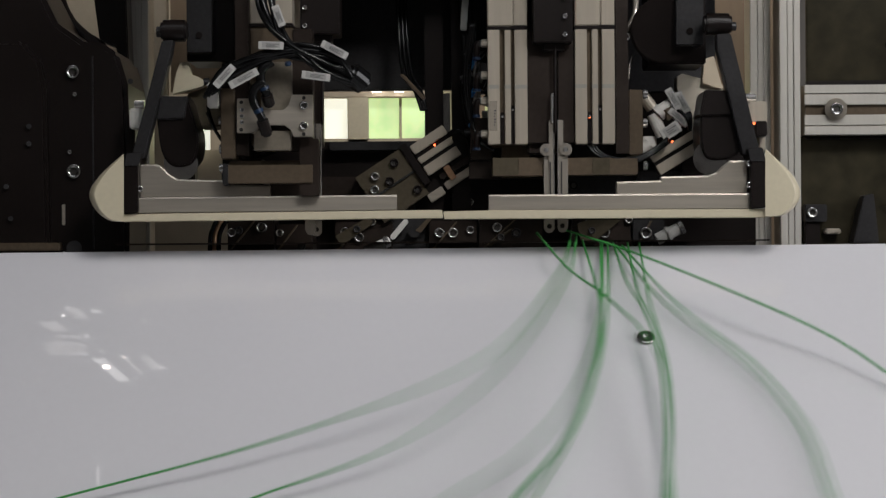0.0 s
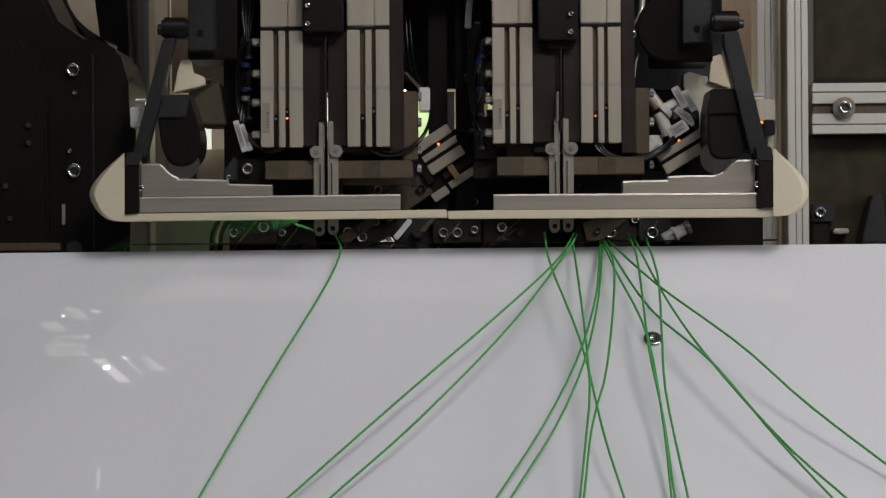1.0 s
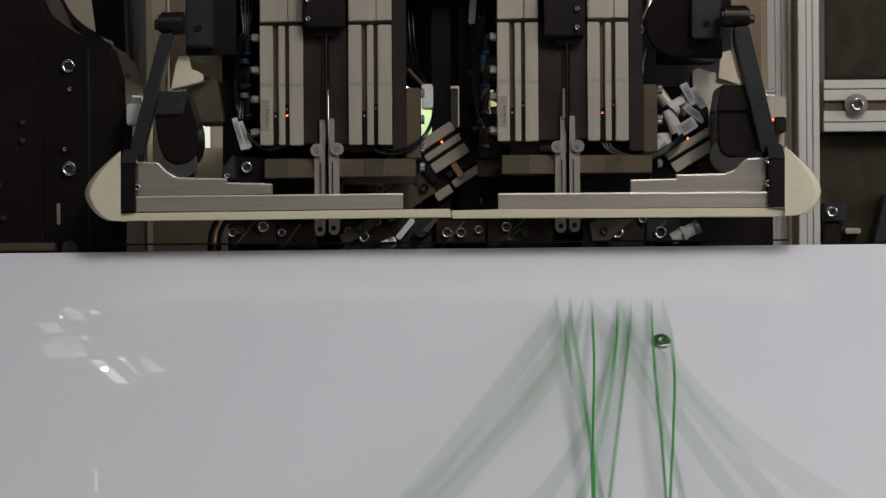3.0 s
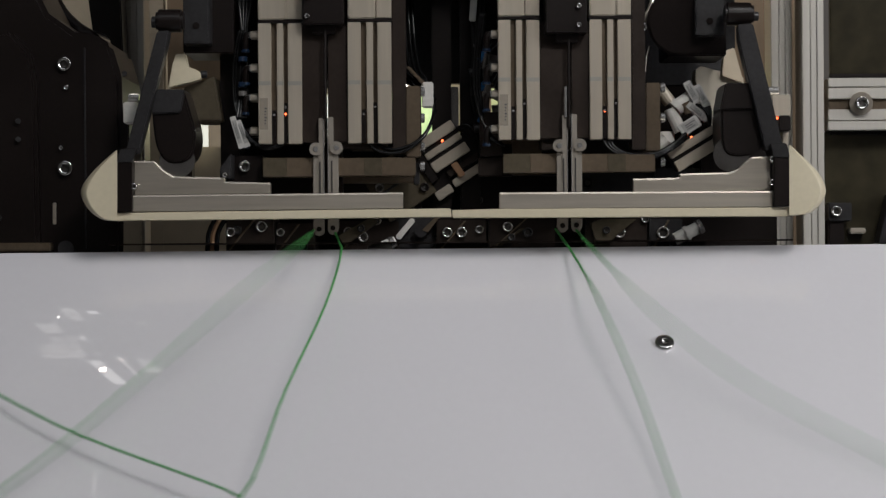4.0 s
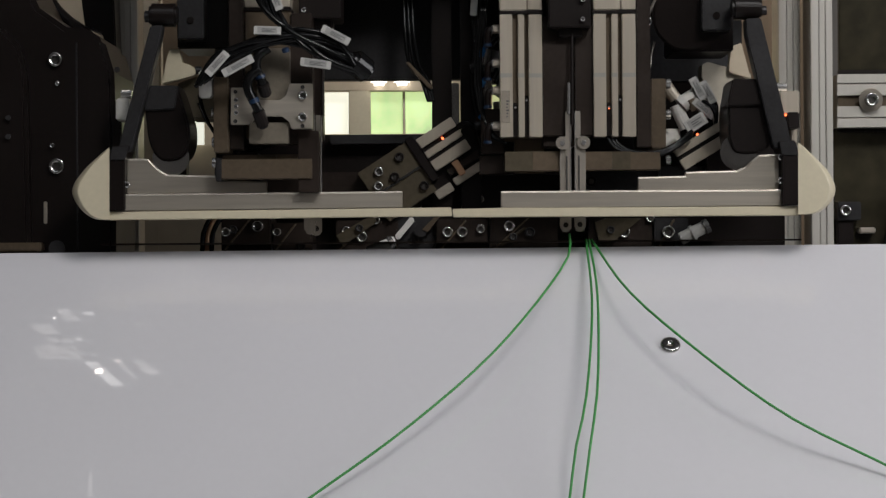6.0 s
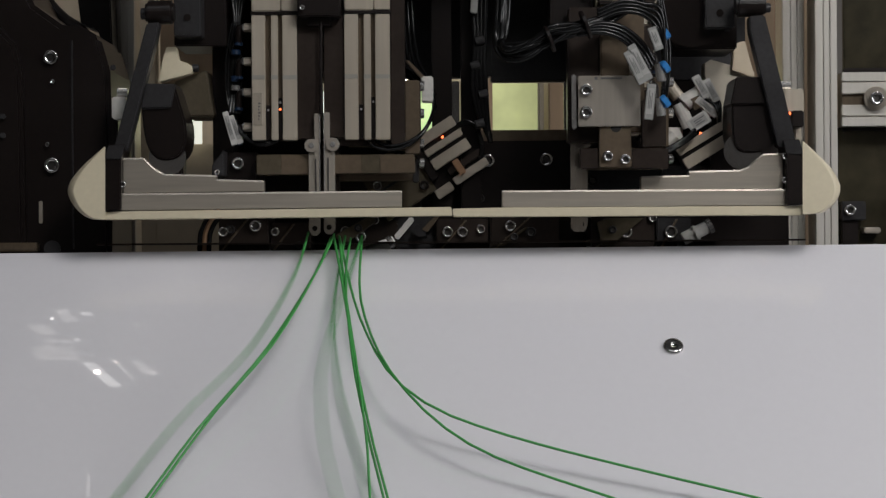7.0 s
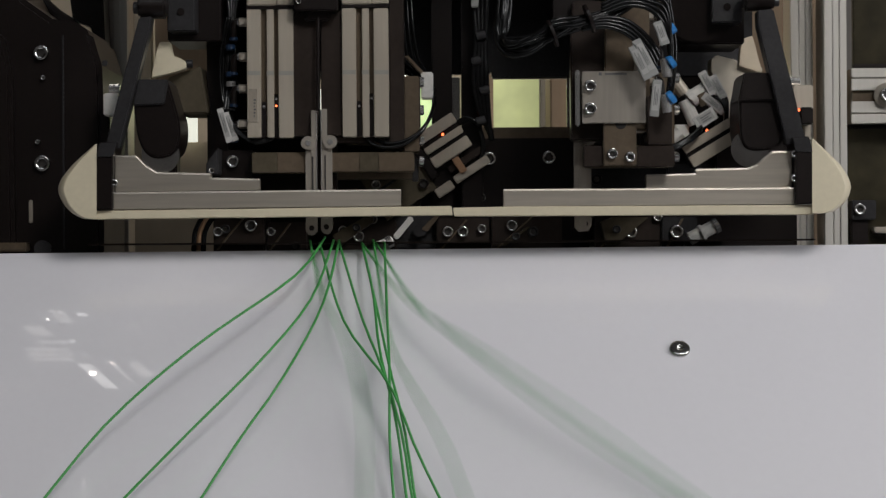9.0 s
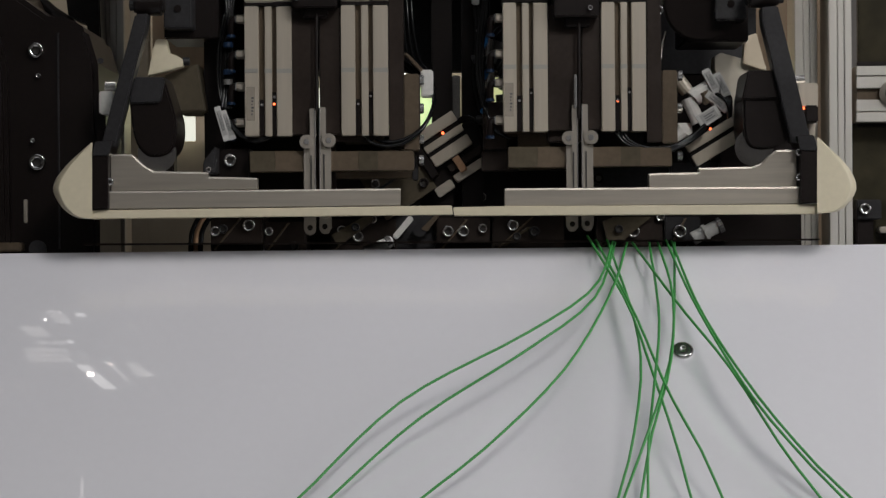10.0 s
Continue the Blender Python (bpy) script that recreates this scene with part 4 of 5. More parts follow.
def lower_blocks():
    """The row of dark blocks that shows between the guard bars and the chute."""
    for u0, v0, u1, v1, y, m, screws in (
            (405, 388, 490, 470, 0.10, BROWN, ((413, 412, 9), (425, 408, 8), (467, 402, 11))),
            (492, 396, 560, 470, 0.105, BROWN, ((500, 412, 8), (540, 436, 8))),
            (600, 392, 706, 470, 0.11, BROWN, ((618, 410, 9), (644, 420, 10), (668, 392, 8))),
            (772, 390, 858, 470, 0.10, BROWN, ((790, 412, 10), (815, 412, 10), (846, 407, 8))),
            (862, 386, 978, 470, 0.105, BROWN, ((895, 402, 10), (930, 412, 9))),
            (1030, 388, 1140, 470, 0.105, BROWN, ((1062, 410, 9), (1090, 412, 11), (1134, 388, 8))),
            (1142, 388, 1200, 470, 0.10, SLATE, ((1165, 412, 12),))):
        t = thing("tool_block", E((u0 + u1) / 2, v1, y), "dark steel tool block with cap screws", "tool block", "tool blocks under the guard bars")
        part("block", slab(u0, v0, u1, v1, y, 0.15, 0.001), m, t)
        part("chamfer_strip", outline([(u0 + 4, v1 - 28), (u0 + 0.55 * (u1 - u0), v0 + 2), (u0 + 0.55 * (u1 - u0) + 4, v0 + 2), (u0 + 8, v1 - 28)], y - 0.0015, y + 0.002, 0.0003), TAN, t)
        for k, (u, v, r) in enumerate(screws):
            bolt(u, v, y, r, t, material=POLISHED if k % 2 == 0 or r > 9 else SLATE)
    for pts, y in (([(612, 436), (600, 418), (652, 388), (668, 388), (668, 396)], 0.104), ([(1040, 396), (1060, 388), (1120, 388), (1066, 434), (1050, 434)], 0.099), ([(876, 436), (920, 404), (926, 404), (884, 436)], 0.100)):
        w = thing("tool_wedge", E(pts[0][0], pts[0][1], y), "slanting brown steel wedge on a tool block", "tool wedge", "wedges on the tool blocks")
        part("wedge", outline(pts, y, y + 0.008, 0.0005), OLIVE_STEEL, w)
        bolt(sum(q[0] for q in pts) / len(pts), sum(q[1] for q in pts) / len(pts), y, 7, w, material=SLATE)
    f = thing("slide_finger", E(758, 410, 0.10), "worn grey steel slide finger beside the push rod", "slide")
    part("finger", outline([(746, 408), (770, 384), (778, 384), (756, 412)], 0.098, 0.104, 0.0005), TAN, f)
    part("pivot", rod(E(744, 410, 0.099), E(744, 410, 0.112), size(11, 0.099), 20), SLATE, f)
    # added strip that casts and mirrors the dark band on the chute's edge
    e = thing("shade_lip", E(796, 431, 0.05), "thin dark lip added to shade the chute's upper edge", "lip")
    part("lip", slab(200, 427.5, 1392, 430.5, 0.042, 0.10, 0.0003), BROWN, e)
    s = thing("air_fitting_pair", E(1200, 430, 0.08), "white plastic air fittings beside a tool block", "air fitting")
    part("fitting", rod(E(1186, 424, 0.082), E(1226, 404, 0.082), 0.0050, 14), WHITE, s)
    part("fitting_ring", rod(E(1204, 415, 0.0818), E(1210, 412, 0.0818), 0.0062, 16), WHITE, s)
    part("fitting_end", rod(E(1226, 404, 0.082), E(1234, 400, 0.082), 0.0060, 16), STEEL, s)
    part("holder", slab(1180, 425, 1240, 470, 0.086, 0.15, 0.001), BLACK, s)
    c = thing("hose_coil", E(380, 440, 0.10), "black and copper hoses beside the tool blocks", "hose")
    for k, m in enumerate((RUBBER, COPPER, RUBBER)):
        cable([(372 + 8 * k, 520, 0.10), (373 + 8 * k, 430, 0.10), (378 + 8 * k, 405, 0.10), (390 + 8 * k, 385, 0.102), (410, 372, 0.11)], 0.0020, c, "hose", m)
    # inside brackets over the left stepped plate and behind the bars
    b = thing("stop_bracket", E(408, 320, 0.05), "grey stop bracket with a cap screw", "bracket")
    part("wedge", outline([(394, 318), (394, 300), (414, 274), (414, 318)], 0.03, 0.06, 0.0008), SLATE, b)
    part("plate", slab(414, 278, 470, 330, 0.055, 0.15, 0.001), BLACK, b)
    bolt(438, 297, 0.055, 11, b)
    bolt(404, 312, 0.03, 5, b)
    d = thing("lower_cross_plate", E(660, 330, 0.12), "brown steel cross plate behind the fingers", "machine plate")
    part("plate", slab(470, 310, 745, 372, 0.118, 0.15, 0.001), BROWN, d)
    part("plate", slab(1020, 308, 1200, 372, 0.112, 0.15, 0.001), SLATE, d)
    part("rib", outline([(640, 360), (700, 318), (722, 318), (662, 360)], 0.115, 0.119, 0.0005), TAN, d)
    bolt(738, 335, 0.118, 9, d, material=BLACK)
    bolt(1034, 326, 0.112, 9, d, material=BLACK)


lower_blocks()


def side_details():
    w = thing("sensor_block", E(238, 220, 0.05), "white sensor block with a steel screw beside the arm", "sensor", "sensor blocks")
    part("block", slab(226, 185, 250, 222, 0.03, 0.05, 0.001), WHITE, w)
    part("screw", rod(E(236, 178, 0.036), E(254, 178, 0.036), 0.0035, 14), STEEL, w)
    part("holder", slab(222, 196, 236, 300, 0.045, 0.07, 0.001), BLACK, w)
    v = thing("sensor_block", E(1370, 200, 0.05), "white sensor block with a black plug beside the arm", "sensor", "sensor blocks")
    part("block", slab(1354, 172, 1388, 212, 0.03, 0.05, 0.001), ALU, v)
    part("screw", rod(E(1348, 167, 0.054), E(1366, 167, 0.054), 0.0040, 14), STEEL, v)
    part("plug", slab(1367, 208, 1388, 236, 0.028, 0.05, 0.001), BLACK, v)
    part("signal_light", rod(E(1364, 213, 0.027), E(1364, 213, 0.03), 0.0010, 10, 0), LED, v)
    part("holder", slab(1372, 172, 1384, 262, 0.045, 0.07, 0.001), ALU, v)
    c = thing("cam_plate", E(340, 160, 0.09), "cream cam plate with a stepped edge", "cam plate", "cam plates")
    part("plate", outline([(304, 160), (312, 118), (318, 101), (334, 101), (339, 124), (352, 128), (361, 134), (361, 145), (345, 150)], 0.045, 0.055, 0.0006), CREAM, c)
    part("screw", rod(E(361, 137, 0.05), E(372, 137, 0.05), 0.003, 12), SLATE, c)
    part("carrier", outline([(330, 160), (385, 140), (398, 218), (348, 218)], 0.056, 0.11, 0.001), OLIVE_STEEL, c)
    part("stem", slab(315, 215, 345, 330, 0.10, 0.12, 0.001), BLACK, c)
    d = thing("cam_plate", E(1290, 150, 0.09), "cream cam plate with a stepped edge", "cam plate", "cam plates")
    part("plate", outline([(1268, 140), (1272, 96), (1290, 90), (1306, 150), (1298, 150)], 0.085, 0.095, 0.0006), BEIGE, d)
    part("carrier", outline([(1222, 128), (1232, 122), (1306, 142), (1306, 156), (1272, 156), (1262, 240), (1246, 232), (1240, 176), (1222, 150)], 0.09, 0.11, 0.0006), PALE_PLATE, d)
    part("stem", slab(1230, 215, 1300, 330, 0.10, 0.15, 0.001), BLACK, d)


side_details()


def hall_behind():
    """What shows through the machine: panels, windows and lamps of the hall."""
    y = 0.55
    t = thing("rear_partition", E(800, 900, y), "beige and brown partition behind the machine", "partition")
    part("board", slab(-100, -400, 300, 2285, y, y + 0.02, 0.001), BEIGE, t)
    part("board", slab(300, -400, 560, 158, y, y + 0.02, 0.001), WOOD, t)
    part("board", slab(300, 262, 560, 2285, y, y + 0.02, 0.001), BEIGE, t)
    part("board", slab(1170, -400, 1420, 2285, y, y + 0.02, 0.001), WOOD, t)
    part("bright_edge", outline([(100, 20), (122, 40), (112, 50), (98, 30)], 0.30, 0.31, 0.001), WHITE, t)
    wall = part("wall_far", slab(150, -450, 1350, 1960, 1.04, 1.10, 0.001), BEIGE)
    tagged(wall, "beige far wall that holds the windows", "wall", kind="structure")
    w = thing("far_window", E(680, 300, 1.0), "bright window with pale frame and greenery outside", "window")
    part("frame", slab(540, 120, 780, 168, 1.0, 1.02, 0.001), BEIGE, w)
    part("frame", slab(620, 168, 658, 262, 1.0, 1.02, 0.001), CREAM, w)
    part("frame", slab(540, 242, 780, 275, 1.0, 1.02, 0.001), BEIGE, w)
    part("pane", slab(560, 165, 622, 250, 1.03, 1.035, 0), DAY, w)
    part("pane", slab(656, 165, 714, 250, 1.03, 1.035, 0), LEAFY, w)
    part("pane", slab(717, 165, 800, 250, 1.03, 1.035, 0), LEAFY, w)
    part("mullion", slab(713, 167, 718, 250, 1.022, 1.03, 0.001), CREAM, w)
    for u in (672, 712):
        part("lamp", slab(u - 14, 146, u + 14, 158, 0.985, 0.995, 0.004), TUBE, w)
    p = thing("far_window", E(930, 300, 1.0), "olive tinted window with a brown curtain edge", "window")
    part("pane", slab(854, 150, 952, 252, 1.03, 1.035, 0), OLIVE, p)
    part("curtain", slab(830, 140, 868, 255, 1.0, 1.02, 0.004), WOOD, p)
    part("post", slab(946, 140, 956, 255, 1.0, 1.02, 0.002), BRONZE, p)
    part("panel", slab(964, 140, 1010, 255, 1.01, 1.02, 0.002), WOOD, p)
    q = thing("far_window", E(355, 260, 1.0), "small bright window seen past the roller", "window")
    part("pane", slab(330, 218, 372, 262, 0.53, 0.535, 0), DAY, q)


hall_behind()


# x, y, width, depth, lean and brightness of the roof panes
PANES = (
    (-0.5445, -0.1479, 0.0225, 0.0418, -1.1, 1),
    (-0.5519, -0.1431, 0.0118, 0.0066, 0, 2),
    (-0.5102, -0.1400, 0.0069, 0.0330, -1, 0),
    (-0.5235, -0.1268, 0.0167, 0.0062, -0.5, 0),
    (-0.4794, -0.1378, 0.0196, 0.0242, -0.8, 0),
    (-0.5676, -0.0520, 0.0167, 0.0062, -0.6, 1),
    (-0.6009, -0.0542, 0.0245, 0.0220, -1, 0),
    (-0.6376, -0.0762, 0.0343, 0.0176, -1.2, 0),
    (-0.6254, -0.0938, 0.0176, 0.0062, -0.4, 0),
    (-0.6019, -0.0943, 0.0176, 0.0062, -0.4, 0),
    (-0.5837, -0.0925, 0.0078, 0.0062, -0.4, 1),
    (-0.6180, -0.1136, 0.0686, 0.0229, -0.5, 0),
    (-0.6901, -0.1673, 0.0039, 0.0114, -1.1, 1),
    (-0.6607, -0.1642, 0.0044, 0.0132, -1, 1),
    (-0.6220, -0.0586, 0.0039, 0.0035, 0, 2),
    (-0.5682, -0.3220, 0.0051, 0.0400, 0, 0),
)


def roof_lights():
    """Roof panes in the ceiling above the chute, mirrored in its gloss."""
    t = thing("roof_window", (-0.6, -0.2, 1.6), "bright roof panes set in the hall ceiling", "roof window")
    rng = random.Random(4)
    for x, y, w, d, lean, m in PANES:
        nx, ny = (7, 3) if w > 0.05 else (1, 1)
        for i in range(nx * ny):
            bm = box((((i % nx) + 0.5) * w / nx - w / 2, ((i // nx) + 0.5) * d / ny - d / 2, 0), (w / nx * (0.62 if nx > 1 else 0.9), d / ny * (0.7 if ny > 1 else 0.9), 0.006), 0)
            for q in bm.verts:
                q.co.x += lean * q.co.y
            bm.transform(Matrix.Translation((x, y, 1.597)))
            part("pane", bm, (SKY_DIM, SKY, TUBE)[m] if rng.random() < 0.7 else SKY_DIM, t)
    # extra glowing slivers at random, added only as glints in the chute's gloss
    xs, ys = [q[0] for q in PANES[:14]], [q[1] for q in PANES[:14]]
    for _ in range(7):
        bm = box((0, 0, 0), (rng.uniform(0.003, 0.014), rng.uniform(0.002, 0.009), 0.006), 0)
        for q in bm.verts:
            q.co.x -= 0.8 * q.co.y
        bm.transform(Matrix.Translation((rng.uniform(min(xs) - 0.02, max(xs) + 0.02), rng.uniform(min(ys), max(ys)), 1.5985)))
        part("added_glint", bm, SKY_DIM, t)


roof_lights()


def inner_hoses():
    """Black hoses and clips that hang in the dark between the stations."""
    h = thing("hose_bundle", E(850, -60, 0.10), "black hoses with small steel clips between the stations", "hose", "hose bundles")
    for k in range(4):
        cable([(826 + 9 * k, -120, 0.105), (830 + 8 * k, 10, 0.10), (836 + 5 * k, 90 + 6 * k, 0.096), (832 + 7 * k, 160, 0.094), (842 + 5 * k, 215 + 5 * k, 0.096), (862, 250 + 4 * k, 0.10)], 0.0023, h, "hose")
    part("clip", slab(830, -20, 842, 44, 0.090, 0.094, 0.0008, 4), TAG_GREY, h, "grey cable tag")
    for u, v in ((846, 92), (838, 134), (852, 182), (846, 232)):
        part("clamp_ring", rod(E(u - 9, v, 0.093), E(u + 6, v - 4, 0.093), 0.0034, 14), SLATE, h)
    g = thing("hose_bundle", E(430, -60, 0.09), "black hoses with blue collars, coloured as in shade, beside the fixed jaw", "hose", "hose bundles")
    for k in range(4):
        cable([(436 + 6 * k, -120, 0.07), (428 + 7 * k, 0, 0.066), (432 + 3 * k, 60, 0.062), (430 + 4 * k, 120 + 8 * k, 0.058), (428 + 4 * k, 180 + 6 * k, 0.056), (424 + 5 * k, 214, 0.052)], 0.0017, g, "hose")
    for v in (106, 150, 166):
        part("collar", rod(E(434, v, 0.054), E(434, v + 9, 0.054), 0.0036, 14), SHADED_BLUE if v < 160 else STEEL, g)
    j = thing("hose_bundle", E(730, -60, 0.11), "dark hoses behind the swinging jaw", "hose", "hose bundles")
    for k in range(3):
        cable([(712 + 6 * k, -120, 0.12), (716 + 7 * k, 40, 0.115), (724 + 8 * k, 122, 0.10), (744 + 7 * k, 150 + 4 * k, 0.088), (758 + 4 * k, 190, 0.085)], 0.0016, j, "hose")
    part("fork", outline([(718, 124), (724, 122), (766, 166), (760, 170)], 0.082, 0.088, 0.0006), TAN, j)


inner_hoses()

# ---- wires ----
CROSS = CHUTE_M.inverted()


def on_chute(u, v, lift):
    """The place over the chute where a line of the elevation drawing meets a plane lift above the sheet."""
    eye = Vector((0, -1.5, 0))
    d = E(u, v, 0) - eye
    a, w = CROSS @ eye, CROSS.to_3x3() @ d
    return eye + d * ((lift - a.z) / w.z)


SEG, COUNT = 0.020, 28


def spread(shape, rise=0.040):
    """Places along a wire: from the finger tip (u, v) over two handles to where it leaves below; SEG apart."""
    (u0, v0), *ctrl = shape
    held = v0 < 435 and 400 < u0 < 1300
    p = [E(u0, v0, AXIS_Y + 0.004) if held else on_chute(u0, v0, 0.006)]
    n = len(ctrl)
    for i, (u, v) in enumerate(ctrl):
        if v < 445:
            p.append(E(u, v, 0.03 if abs(u - u0) < 25 else -0.02))
        else:
            p.append(on_chute(u, v, (rise if held else 0.0) * (1 - (i + 1) / n) ** 0.8 * min(1, 0.5 * (i + 1)) + 0.011))
    tail = (p[-1] - p[-2]).normalized()
    line = []
    q = [p[0] + (p[0] - p[1]) * 0.3] + p + [p[-1] + tail * 0.05]
    for i in range(1, len(q) - 2):
        a, b, c, d = q[i - 1], q[i], q[i + 1], q[i + 2]
        for k in range(40):
            t = k / 40
            line.append(0.5 * ((2 * b) + (c - a) * t + (2 * a - 5 * b + 4 * c - d) * t * t + (3 * b - a - 3 * c + d) * t ** 3))
    line.append(p[-1])
    out, need = [line[0]], SEG
    cur = line[0]
    for nxt in line[1:]:
        while (nxt - cur).length >= need:
            cur = cur + (nxt - cur).normalized() * need
            out.append(cur)
            need = SEG
        need -= (nxt - cur).length
        cur = nxt
    while len(out) < COUNT + 1:
        out.append(out[-1] + tail * SEG)
    return out[:COUNT + 1]


def seg_pose(a, b):
    x = (b - a).normalized()
    n = (CHUTE_M.to_3x3() @ Vector((0, 0, 1)))
    y = n.cross(x)
    y = y.normalized() if y.length > 1e-3 else Vector((0, 1, 0))
    z = x.cross(y)
    m = Matrix((x, y, z)).transposed().to_4x4()
    m.translation = (a + b) / 2
    return m


def segment_mesh():
    bm = bmesh.new()
    bmesh.ops.create_cone(bm, cap_ends=False, segments=10, radius1=0.00092, radius2=0.00092, depth=SEG)
    for sgn in (-1, 1):
        ring = [v for v in bm.verts if v.co.z * sgn > 0 and abs(v.co.z) < SEG * 0.51]
        tip = bm.verts.new((0, 0, sgn * (SEG / 2 + 0.0005)))
        ring.sort(key=lambda v: math.atan2(v.co.y, v.co.x))
        for a, b in zip(ring, ring[1:] + ring[:1]):
            bm.faces.new((a, b, tip) if sgn > 0 else (b, a, tip))
        for e in {e for v in ring for e in v.link_edges}:
            e.smooth = not all(v in ring for v in e.verts)
    bm.transform(Matrix.Rotation(radians(90), 4, "Y"))
    for f in bm.faces:
        f.smooth = True
    me = bpy.data.meshes.new("wire_piece")
    bm.to_mesh(me)
    bm.free()
    me.materials.append(GREEN)
    return me


PIECE = segment_mesh()


def wire(label):
    t = thing("wire", (0, 0, 0), label, "wire", "green wires held by the jaws")
    pieces = []
    for k in range(COUNT):
        o = new("wire_piece", PIECE)
        o.parent = t
        pieces.append(o)
    return pieces


def drawn(pieces, states):
    """Keys a wire's pieces: states are (seconds, shape), held or passed through in order."""
    rows = [[] for _ in range(COUNT)]
    for sec, shape in states:
        line = spread(shape)
        for k in range(COUNT):
            rows[k].append((sec, seg_pose(line[k], line[k + 1])))
    for k, piece in enumerate(pieces):
        walk(piece, rows[k])


def swaying(key, shapes):
    """A shape by its name; name+@u,v or name-@u,v is the shape swung out by so much, more the further from the jaw."""
    for sign in "+-":
        if sign + "@" in key:
            base, by = key.split(sign + "@")
            du, dv = (float(q) * (1 if sign == "+" else -1) for q in by.split(","))
            last = len(shapes[base]) - 1
            return [(u + du * min(1, 1.7 * i / last), v + dv * min(1, 1.7 * i / last)) for i, (u, v) in enumerate(shapes[base])]
    return shapes[key]


def run(label, times, **shapes):
    """One wire: times names the shape that it has at each second; each shape runs from the finger tip down."""
    w = wire(label)
    words = times.split()
    drawn(w, [(float(s), swaying(k, shapes)) for s, k in zip(words[::2], words[1::2])])


def swing(jaw, sense, times):
    """Turns a jaw half about its upright pivot: times are seconds and degrees."""
    base = jaw.location.copy()
    walk(jaw, [(s, Matrix.Translation(base) @ Matrix.Rotation(radians(a * sense), 4, "Z")) for s, a in times])


def motions():
    swing(JAW_RS, 1, [(0, 0), (1.03, 0), (1.08, 60), (1.12, 120), (1.17, 180), (1.47, 180), (1.5, 173), (1.53, 140), (1.56, 70), (1.59, 12), (1.62, 0),
                      (4.96, 0), (5.0, 18), (5.04, 90), (5.08, 165), (5.12, 180), (5.42, 180), (5.46, 110), (5.5, 28), (5.54, 0),
                      (6.78, 0), (6.83, 50), (6.87, 120), (6.91, 172), (6.94, 180), (7.22, 180), (7.26, 140), (7.3, 85), (7.34, 20), (7.38, 0),
                      (8.6, 0), (8.64, 60), (8.68, 130), (8.71, 170), (8.75, 180), (9.03, 180), (9.07, 140), (9.11, 70), (9.16, 0), (10, 0)])
    swing(JAW_LS, -1, [(0, 180), (0.3, 180), (0.34, 140), (0.38, 88), (0.42, 30), (0.46, 0), (5.6, 0), (5.64, 45), (5.68, 110), (5.72, 150), (5.78, 180),
                       (6.1, 180), (6.15, 120), (6.2, 45), (6.25, 0), (7.43, 0), (7.47, 25), (7.5, 62), (7.54, 115), (7.58, 155), (7.62, 178), (7.65, 180),
                       (7.95, 180), (7.98, 150), (8.01, 110), (8.05, 50), (8.1, 0), (9.23, 0), (9.27, 22), (9.3, 58), (9.34, 110), (9.39, 160),
                       (9.43, 180), (9.74, 180), (9.78, 155), (9.81, 110), (9.85, 45), (9.9, 0), (10, 0)])
    run("thin green insulated wire hanging from the jaw over the chute", "-0.07 pa 0 p 0.07 pb 0.3 r 1.04 r 1.18 q 1.42 l 1.72 l 1.93 s-@80,70 2.0 s 2.07 s+@80,70 2.3 m 2.85 m 3.3 gone 10 gone",
        gone=[(1030,1065),(1000,1140),(900,1260),(770,1410),(655,1522)],
        l=[(611,420),(571,481),(510,602),(419,774),(333,887)],
        m=[(1030,425),(1000,500),(900,620),(770,770),(655,882)],
        p=[(1030,415),(1004,492),(865,646),(505,785),(104,895)],
        pa=[(1030,415),(975,470),(822,598),(498,772),(108,893)],
        pb=[(1030,415),(1028,512),(900,690),(515,798),(100,897)],
        q=[(602,430),(561,501),(480,603),(379,765),(318,889)],
        r=[(1025,412),(994,463),(887,562),(709,715),(511,890)],
        s=[(1013,430),(963,561),(852,681),(731,792),(600,885)])
    run("thin green insulated wire hanging from the jaw over the chute", "-0.07 pa 0 p 0.07 pb 0.3 r 1.04 r 1.18 l 1.42 l 1.72 l 1.93 s-@80,40 2.0 s 2.07 s+@80,40 2.3 m 2.85 m 3.3 gone 10 gone",
        gone=[(1095,1065),(1080,1150),(1035,1280),(950,1405),(825,1522)],
        l=[(652,425),(637,521),(591,663),(530,784),(470,887)],
        m=[(1095,425),(1080,510),(1035,640),(950,765),(825,882)],
        p=[(1040,415),(1020,502),(896,667),(711,800),(454,895)],
        pa=[(1040,415),(994,480),(852,618),(686,776),(458,893)],
        pb=[(1040,415),(1042,522),(936,716),(738,822),(450,897)],
        r=[(1030,415),(1010,450),(908,583),(745,750),(587,890)],
        s=[(1063,430),(1033,561),(983,702),(892,812),(792,885)])
    run("thin green insulated wire hanging from the jaw over the chute", "-0.07 p-@60,45 0 p 0.07 p+@60,45 0.3 r 1.04 r 1.18 l 1.42 l 1.72 l 1.93 s-@80,30 2.0 s 2.07 s+@80,30 2.3 m 2.85 m 3.3 gone 10 gone",
        gone=[(1090,1065),(1085,1160),(1045,1360),(1000,1450),(950,1522)],
        l=[(601,425),(561,521),(520,663),(500,784),(488,887)],
        m=[(1090,425),(1085,520),(1045,720),(1000,810),(950,882)],
        p=[(1084,430),(1082,564),(1040,698),(948,811),(814,895)],
        r=[(1073,425),(1066,522),(1035,633),(974,756),(887,890)],
        s=[(1093,430),(1093,561),(1043,722),(963,812),(882,885)])
